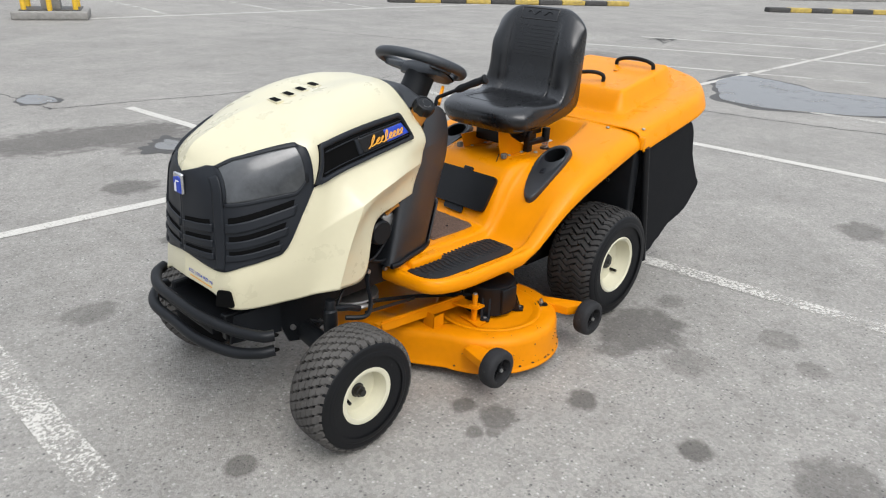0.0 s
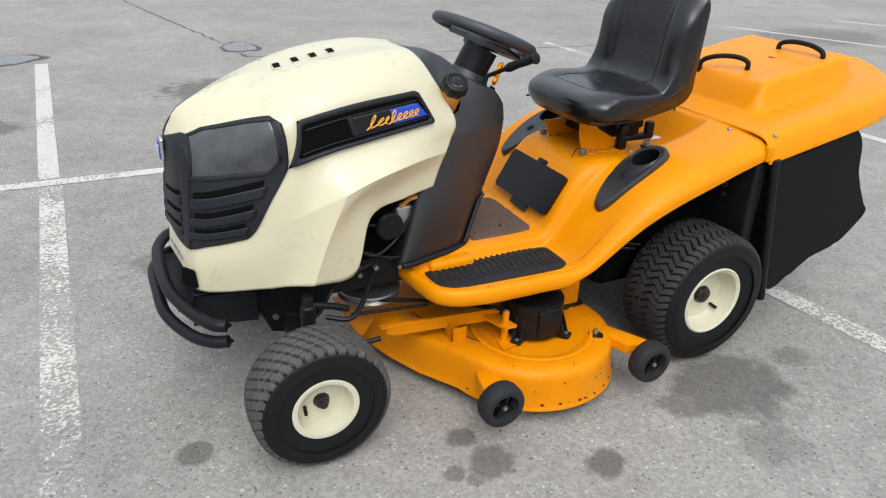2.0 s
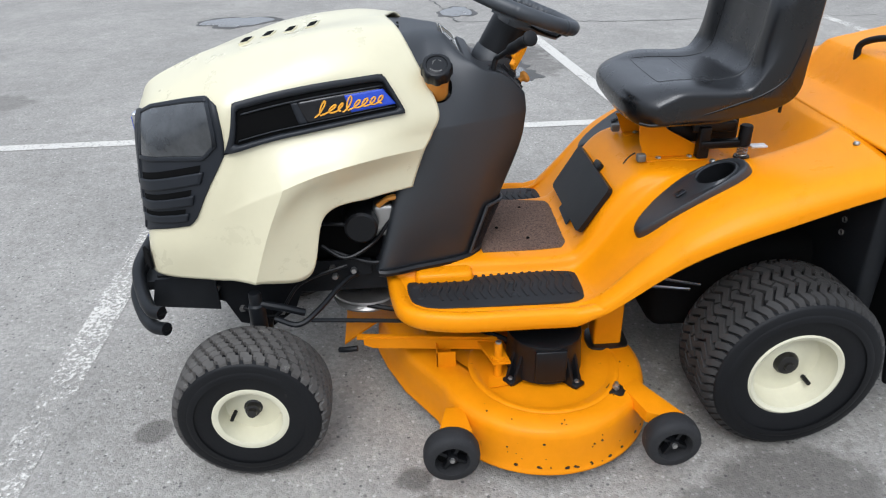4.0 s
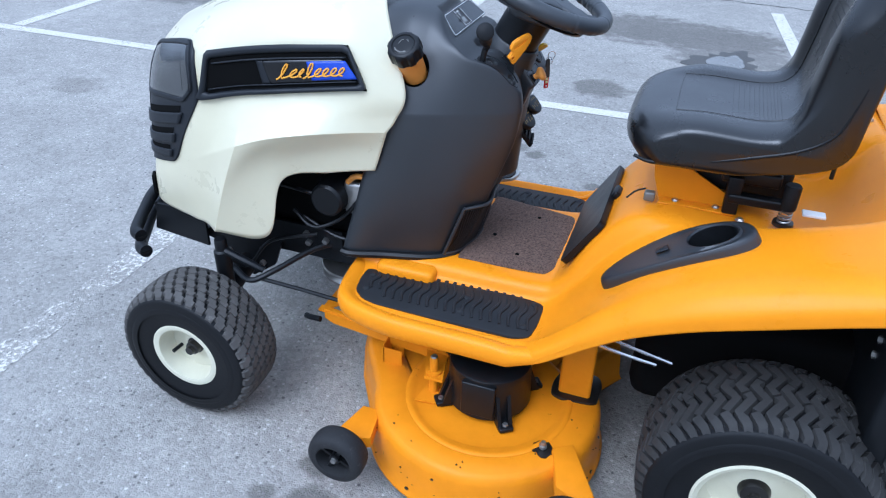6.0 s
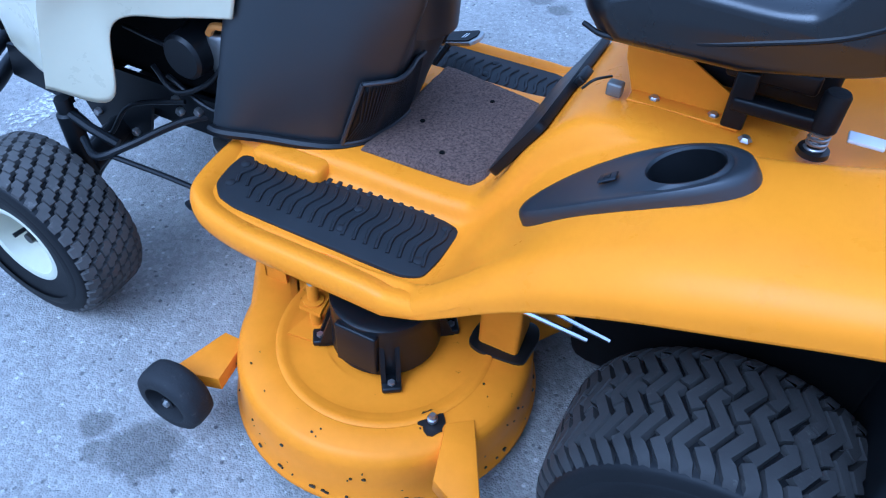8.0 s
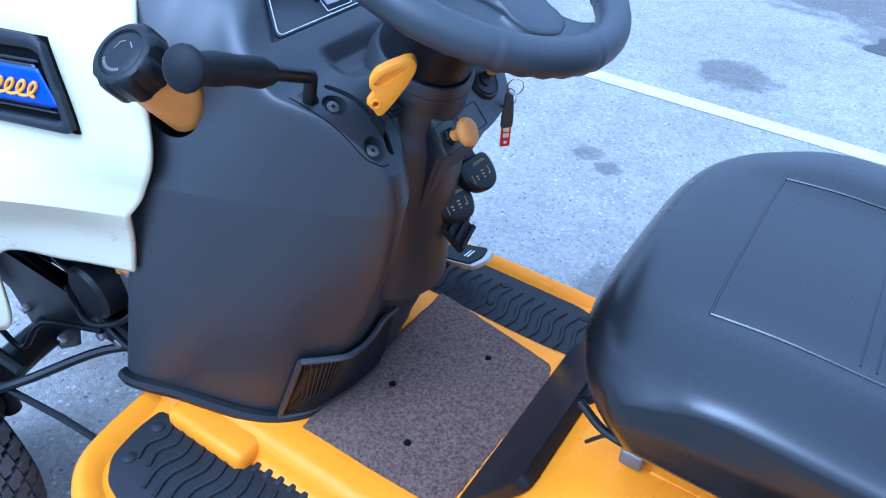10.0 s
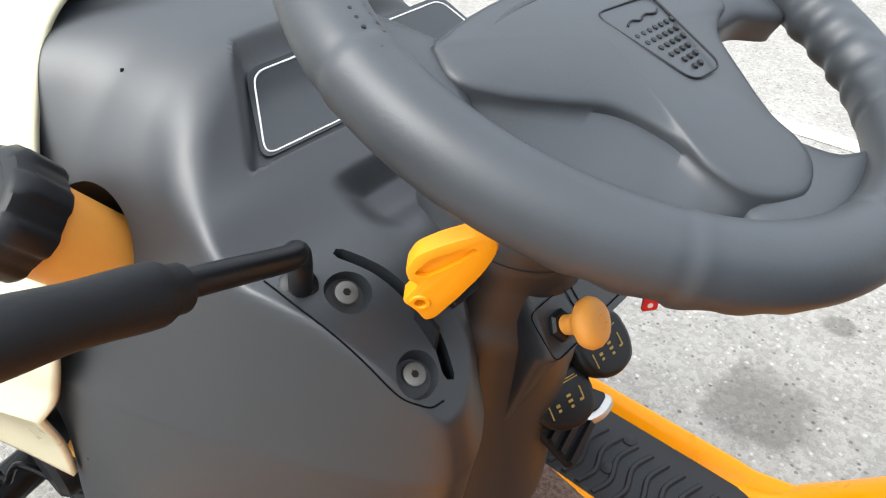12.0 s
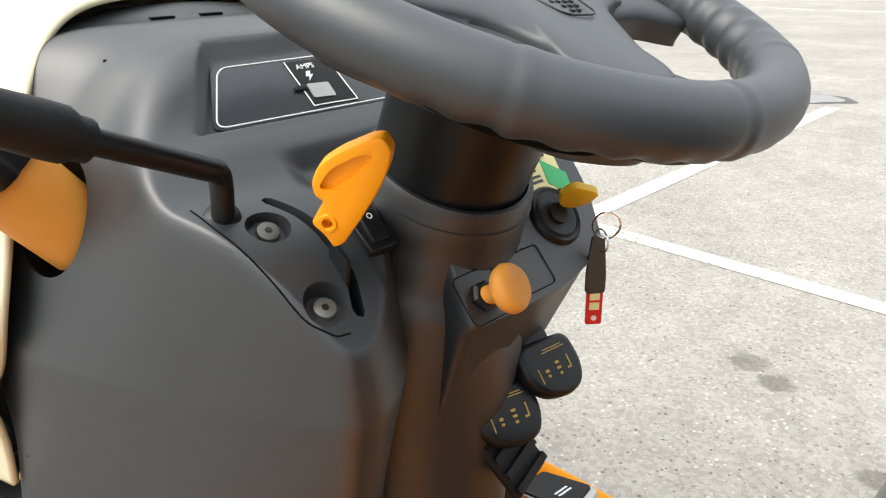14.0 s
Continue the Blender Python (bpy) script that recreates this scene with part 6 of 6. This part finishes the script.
grab_handle((1.655, .06, .862), (1.735, -.085, .882), .045)
grab_handle((1.985, .0, .925), (1.985, -.19, .925), .040)
for x, y in ((1.467, -.30), (1.467, .30), (1.53, -.43), (1.75, -.40), (1.93, -.36)):
    z = float(COVER.sheet([float(np.interp(x, CX, range(18)))], [9.0])[0, 0, 2]) if x > 1.49 else .752
    part("rivet", lathe([(0, .004), (.006, .003), (.008, 0), (.008, -.004)], 12, "z", Matrix.Translation((x, y, z))), STEEL, tractor)
part("cover_seam", tube([(1.489, y, float(np.interp(abs(y), [0, .3, .42, .445, .448], [.7535, .7505, .732, .71, .69]))) for y in np.linspace(-.448, .448, 41)], .003, 6), ORANGE_WORN, tractor, "dark seam between fender and cover")
part("edge_clip", round_box(1.478, 1.505, -.462, -.440, .682, .735, .006), ORANGE, tractor)
part("hump_dimple", lathe([(0, -.001), (.012, 0), (.016, .001)], 20, "z", Matrix.Translation((1.90, -.05, .9165))), ORANGE_WORN, tractor)
part("bag_post", tube([(1.515, -.462, .69), (1.60, -.475, .17)], .016, 10), BLACK, tractor, "black bag frame tube")
part("bag_post", tube([(1.515, .462, .69), (1.60, .475, .17)], .016, 10), BLACK, tractor, "black bag frame tube")

# ---- deck fittings ----
SCUFFED = material("scuffed_black_roller", (0.022, 0.022, 0.023), 0.7, spec=0.25, vary=0.3, grain=90, bump=0.6, depth=0.002, dirt=(0.07, 0.066, 0.06), dirt_amount=0.1)


def gauge_wheel(x, y, z, side, r=.067):
    m = pose(x, y, z)
    ob = new("gauge_wheel")
    ob.parent, ob["label"] = tractor, "scuffed black plastic deck roller"
    ob.matrix_world = m
    w = .028
    part("roller", lathe([(r * .62, -w), (r * .8, -w * 1.02), (r * .95, -w * .8), (r, -w * .4), (r, w * .4), (r * .95, w * .8), (r * .8, w * 1.02), (r * .62, w), (r * .58, w * .5), (r * .58, -w * .5)], 36, closed=True), SCUFFED, ob, angle=50)
    part("hub", lathe([(0, -w * .75), (.012, -w * .75), (.014, w * .6), (0, w * .6)], 16), BLACK, ob)
    for k in range(4):
        part("vane", box_bm(.010, r * .6, -w * .5, w * .3, -.004, .004, Matrix.Rotation(k * math.pi / 2 + .5, 4, "Y")), BLACK, ob)
    # black disc that paints the shade behind the vanes
    part("backing", lathe([(0, w * .2 * -side), (r * .6, w * .2 * -side)], 30), VOID, ob)
    part("axle_bolt", lathe([(0, -w * .95), (.006, -w * .95), (.0075, -w * .7)], 6), STEEL, ob)
    return ob


gauge_wheel(.474, -.582, .132, -1), gauge_wheel(.996, -.595, .142, -1)
for side in (-1, 1):
    part("roller_bracket", prism([(.925, side * .43), (.965, side * .40), (1.045, side * .545), (1.035, side * .565), (.955, side * .53)][::side], .140, .172, None, .004), ORANGE_WORN, deck)
    part("roller_bracket", prism([(.47, side * .44), (.515, side * .44), (.53, side * .53), (.44, side * .555)][::side], .12, .15, None, .004), ORANGE_WORN, deck)
    c = (.742, side * .312)
    drum = part("spindle_cover", lathe([(.0, .286), (.06, .287), (.088, .289), (.095, .285), (.0965, .270), (.0955, .266), (.099, .19), (.100, .178)], 48, "z", Matrix.Translation((c[0], c[1], 0))), BLACK, deck, "black plastic spindle cover", angle=50)
    part("drum_flat", round_box(c[0] - .04, c[0] + .04, c[1] + side * .088 - .012, c[1] + side * .088 + .012, .185, .278, .004), BLACK, drum)
    for a in (215, 305, 35, 125):
        d = Vector((math.cos(radians(a)), -side * math.sin(radians(a)) * -1 * -1, 0))
        p = Vector((c[0], c[1], 0)) + d * .115
        m = basis((p.x, p.y, .168), d, (-d.y, d.x, 0))
        part("foot", join(round_box(-.035, .018, -.017, .017, 0, .012, .004, m), prism([(-.030, 0), (.008, 0), (-.022, .085), (-.030, .085)], -.004, .004, m @ Matrix.Rotation(math.pi / 2, 4, "X") @ Matrix.Translation((0, 0, .013))), prism([(-.030, 0), (.008, 0), (-.022, .085), (-.030, .085)], -.004, .004, m @ Matrix.Rotation(math.pi / 2, 4, "X") @ Matrix.Translation((0, 0, -.013)))), BLACK, drum)
        part("bolt", lathe([(0, .018), (.006, .018), (.0075, .015), (.0075, .010)], 6, "z", Matrix.Translation((p.x + d.x * .004, p.y + d.y * .004, .166))), STEEL, drum)
    part("ring_step", lathe([(.200, .1700), (.196, .1725), (.188, .1725), (.180, .168), (.172, .1655), (.150, .165), (.11, .165)], 64, "z", Matrix.Translation((c[0], c[1], 0))), ORANGE_WORN, deck)
    b = (.905, side * .438)
    part("wash_port", lathe([(0, .192), (.005, .192), (.006, .188), (.006, .183), (.009, .182), (.009, .176), (.006, .175), (.006, .168)], 14, "z", Matrix.Translation((b[0], b[1], 0))), STEEL, deck, "steel deck bolt in a rusty chip")
    rng = random.Random(3)
    chip = [(.024 * math.cos(k * math.pi / 9) * rng.uniform(.7, 1.2), .024 * math.sin(k * math.pi / 9) * rng.uniform(.7, 1.2)) for k in range(18)]
    part("rust_chip", prism(chip, .1695, .1715, Matrix.Translation((b[0], b[1], 0))), GREASE, deck)
part("chute_tunnel", prism(rounded([(.895, -.25), (.975, -.25), (.965, -.16), (.905, -.16)], .012), .168, .36, None, .006), ORANGE_WORN, deck, "orange upright hanger of the deck")
part("chute_rust", prism(rounded([(.882, -.262), (.915, -.272), (.960, -.268), (.992, -.262), (.996, -.19), (.982, -.16), (.89, -.17), (.878, -.22)], .02), .166, .1735, None, .003), GREASE, deck, "black grime round the foot of the hanger")
arm = part("hanger_arm", prism([(.60, -.375), (.645, -.375), (.62, -.25), (.56, -.245)], .222, .230), ORANGE_WORN, deck)
pin = part("deck_pin", lathe([(0, .275), (.0085, .275), (.0105, .27), (.0105, .236), (.019, .234), (.019, .226), (.011, .224), (.011, .166), (.013, .164)], 18, "z", Matrix.Translation((.616, -.352, 0))), ORANGE_WORN, deck, "orange hanger pin with steel tip")
part("pin_tip", lathe([(0, .279), (.007, .279), (.0085, .276), (.0085, .258)], 14, "z", Matrix.Translation((.616, -.352, 0))), STEEL, pin)
part("pin_plate", prism([(.585, -.40), (.66, -.39), (.66, -.30), (.60, -.30)], .1685, .172), ORANGE_WORN, deck)
part("lug_bracket", join(box_bm(.46, .463, -.30, -.25, .165, .225), box_bm(.46, .51, -.30, -.297, .165, .215), box_bm(.46, .50, -.26, -.257, .165, .21)), ORANGE_WORN, deck)
fa = part("front_bracket", prism([(.225, .215), (.25, .205), (.30, .205), (.58, .205), (.60, .245), (.30, .245), (.225, .245)], -.003, .003, basis((.045, -.215, 0), (1, -.12, 0), (0, 0, 1))), ORANGE_WORN, deck, "orange steel hanger arm")
part("arm_flange", prism([(.25, -.245), (.60, -.287), (.60, -.265), (.25, -.223)], .234, .238), ORANGE_WORN, fa)
part("front_apron", prism([(.21, -.17), (.31, -.06), (.52, -.08), (.52, .1), (.21, .1)], .166, .172), ORANGE_WORN, deck)
part("lift_rod", tube([(.20, -.225, .190), (.22, -.235, .196), (.25, -.238, .20)], .008, 8), FRAME, deck)
part("belt_pulley", lathe([(0, .30), (.03, .30), (.06, .295), (.098, .292), (.10, .286), (.088, .278), (.10, .268), (.098, .262), (0, .26)], 40, "z", Matrix.Translation((.28, -.06, 0))), STEEL, tractor, "bare steel engine drive pulley")
for side in (-1, 1):
    part("drive_belt", tube([(.28, -.06 + side * .088, .28), (.5, side * .2, .25), (.742, side * .37, .24)], .007, 8, 16), RUBBER, tractor)

# paint chips on the deck skirt
rng = random.Random(12)
for k in range(46):
    a = radians(rng.uniform(200, 395))
    low = rng.random() < .5
    z = rng.uniform(.052, .066) if low else rng.uniform(.07, .165)
    r = .2785 + (.006 if low else .0)
    c = (.735 + r * math.cos(a), -.30 + r * math.sin(a), z)
    s = rng.uniform(.001, .003) * (1.6 if low else 1)
    poly = [(s * 1.6 * rng.uniform(.5, 1) * math.cos(t), s * rng.uniform(.5, 1) * math.sin(t)) for t in [j * math.pi / 4 for j in range(8)]]
    part("paint_chip", prism(poly, -.002, .0012, basis(c, (-math.sin(a), math.cos(a), 0), (0, 0, 1))), GREASE, deck)
for k in range(14):
    a, r = radians(rng.uniform(180, 400)), rng.uniform(.19, .255)
    s = rng.uniform(.001, .0028)
    part("paint_chip", prism([(s * math.cos(j), s * rng.uniform(.5, 1) * math.sin(j)) for j in range(6)], .169, .1713, Matrix.Translation((.735 + r * math.cos(a), -.30 + r * math.sin(a), 0))), GREASE, deck)

# ---- chassis, bumper, axle ----
up = [(-.205, -.328, .407), (-.235, -.310, .407), (-.275, -.235, .41), (-.312, -.13, .425), (-.318, 0, .43), (-.312, .13, .43), (-.28, .21, .435), (-.24, .24, .44)]
lo = [(-.203, -.325, .358), (-.24, -.302, .352), (-.285, -.235, .345), (-.33, -.13, .36), (-.335, 0, .37), (-.33, .13, .37), (-.29, .21, .375), (-.24, .235, .38)]
bumper = part("front_bumper", tube(up, .0165, 16, 60), FRAME, tractor, "black bent steel tube bumper")
part("lower_bar", tube(lo, .0165, 16, 60), FRAME, bumper)
for line, n in ((up, 0), (lo, 1)):
    p, q = Vector(line[0]), Vector(line[1])
    d = (p - q).normalized()
    # black disc painting the shade inside the open tube
    part("tube_end", lathe([(0, .0005), (.0125, .0005)], 16, "z", basis(p + d * .001, d.cross(Vector((0, 0, 1))), Vector((0, 0, 1)).cross(d.cross(Vector((0, 0, 1)))))), VOID, bumper)
part("bumper_plate", prism([(-.30, -.16), (-.05, -.17), (-.05, .17), (-.30, .16)], .375, .40), FRAME, bumper)
part("bumper_stay", prism([(-.27, .35), (-.10, .33), (-.10, .43), (-.25, .43)], -.004, .004, basis((0, -.2, 0), (1, 0, 0), (0, 0, 1))), FRAME, bumper)
for side in (-1, 1):
    plate = part("axle_plate", prism([(-.19, .445), (-.19, .37), (-.09, .34), (-.06, .27), (.02, .25), (.09, .30), (.12, .38), (.30, .40), (.30, .445)], -.004, .004, basis((0, side * .178, 0), (1, 0, 0), (0, 0, 1))), FRAME, tractor, "black steel side plate with bolts")
    for x, z in ((-.105, .385), (-.048, .317), (.055, .30), (.20, .425), (.205, .40), (.255, .415), (.33, .405)):
        part("bolt", lathe([(0, .012), (.007, .012), (.009, .009), (.009, 0)], 6, "z", basis((x, side * .182, z), (side * -1, 0, 0), (0, 0, 1))), STEEL, plate)
    part("kingpin", lathe([(0, .43), (.014, .43), (.016, .425), (.016, .40), (.021, .395), (.021, .25), (.017, .24), (.017, .19), (0, .19)], 20, "z", Matrix.Translation((.015, side * .295, 0))), FRAME, tractor, "black steering kingpin")
    part("stub_axle", tube([(.015, side * .295, .21), (0, side * .33, .19), (0, side * .45, .19)], .013, 10), FRAME, tractor)
    part("steer_arm", tube([(.015, side * .295, .40), (.08, side * .30, .385), (.13, side * .29, .36)], .010, 8), FRAME, tractor)
    part("drag_link", tube([(.06, side * .31, .36), (.12, side * .335, .355), (.17, side * .30, .375), (.24, side * .20, .40), (.33, side * .13, .40)], .0075, 8, 24), FRAME, tractor)
    part("link_rod", tube([(.13, side * .325, .36), (.24, side * .30, .335), (.38, side * .28, .31)], .0055, 8), FRAME, tractor)
    part("brake_cable", tube([(.93, side * .36, .44), (1.0, side * .355, .42), (1.10, side * .34, .395)], .004, 6), CHROME, tractor)
    part("brake_cable", tube([(.98, side * .35, .45), (1.05, side * .34, .425), (1.13, side * .33, .40)], .004, 6), CHROME, tractor)
part("axle_bar", tube([(.015, -.29, .27), (.0, -.15, .30), (0, .15, .30), (.015, .29, .27)], .026, 10), FRAME, tractor)
part("engine_filter", lathe([(0, .05), (.036, .05), (.042, .044), (.044, .0), (.05, -.01), (.05, -.04)], 32, "z", basis((.285, -.175, .555), (1, 0, 0), (0, 0, 1))), BLACK, tractor, "round black engine filter")
part("carburettor", round_box(.315, .385, -.19, -.12, .51, .60, .012), STEEL, tractor, "grey cast carburettor")
for pts in ([(.18, -.2, .50), (.24, -.215, .47), (.31, -.2, .50), (.36, -.19, .56)], [(.12, -.19, .56), (.22, -.21, .565), (.30, -.205, .55)], [(.20, -.19, .48), (.30, -.2, .445), (.37, -.19, .45)],
            [(-.03, -.25, .36), (.05, -.25, .33), (.12, -.23, .41), (.24, -.2, .44)]):
    part("hose", tube(pts, .005, 8, 24), BLACK, tractor)
part("fuel_hose", tube([(.33, -.19, .60), (.36, -.2, .625), (.41, -.19, .62)], .007, 8, 16), FADED_ORANGE, tractor)
for k in range(4):
    z = .70 - .055 * k
    part("hood_hinge_clip", tube([(.438 - .018 * k, -.19, z + .012), (.448 - .018 * k, -.208, z), (.438 - .018 * k, -.19, z - .012)], .0025, 6), FRAME, tractor)
for k in range(3):
    part("panel_bolt", lathe([(0, .008), (.006, .008), (.008, .005), (.008, 0)], 6, "z", basis((1.465, -.33, .60 - .035 * k), (0, 1, 0), (0, 0, 1))), STEEL, tractor)
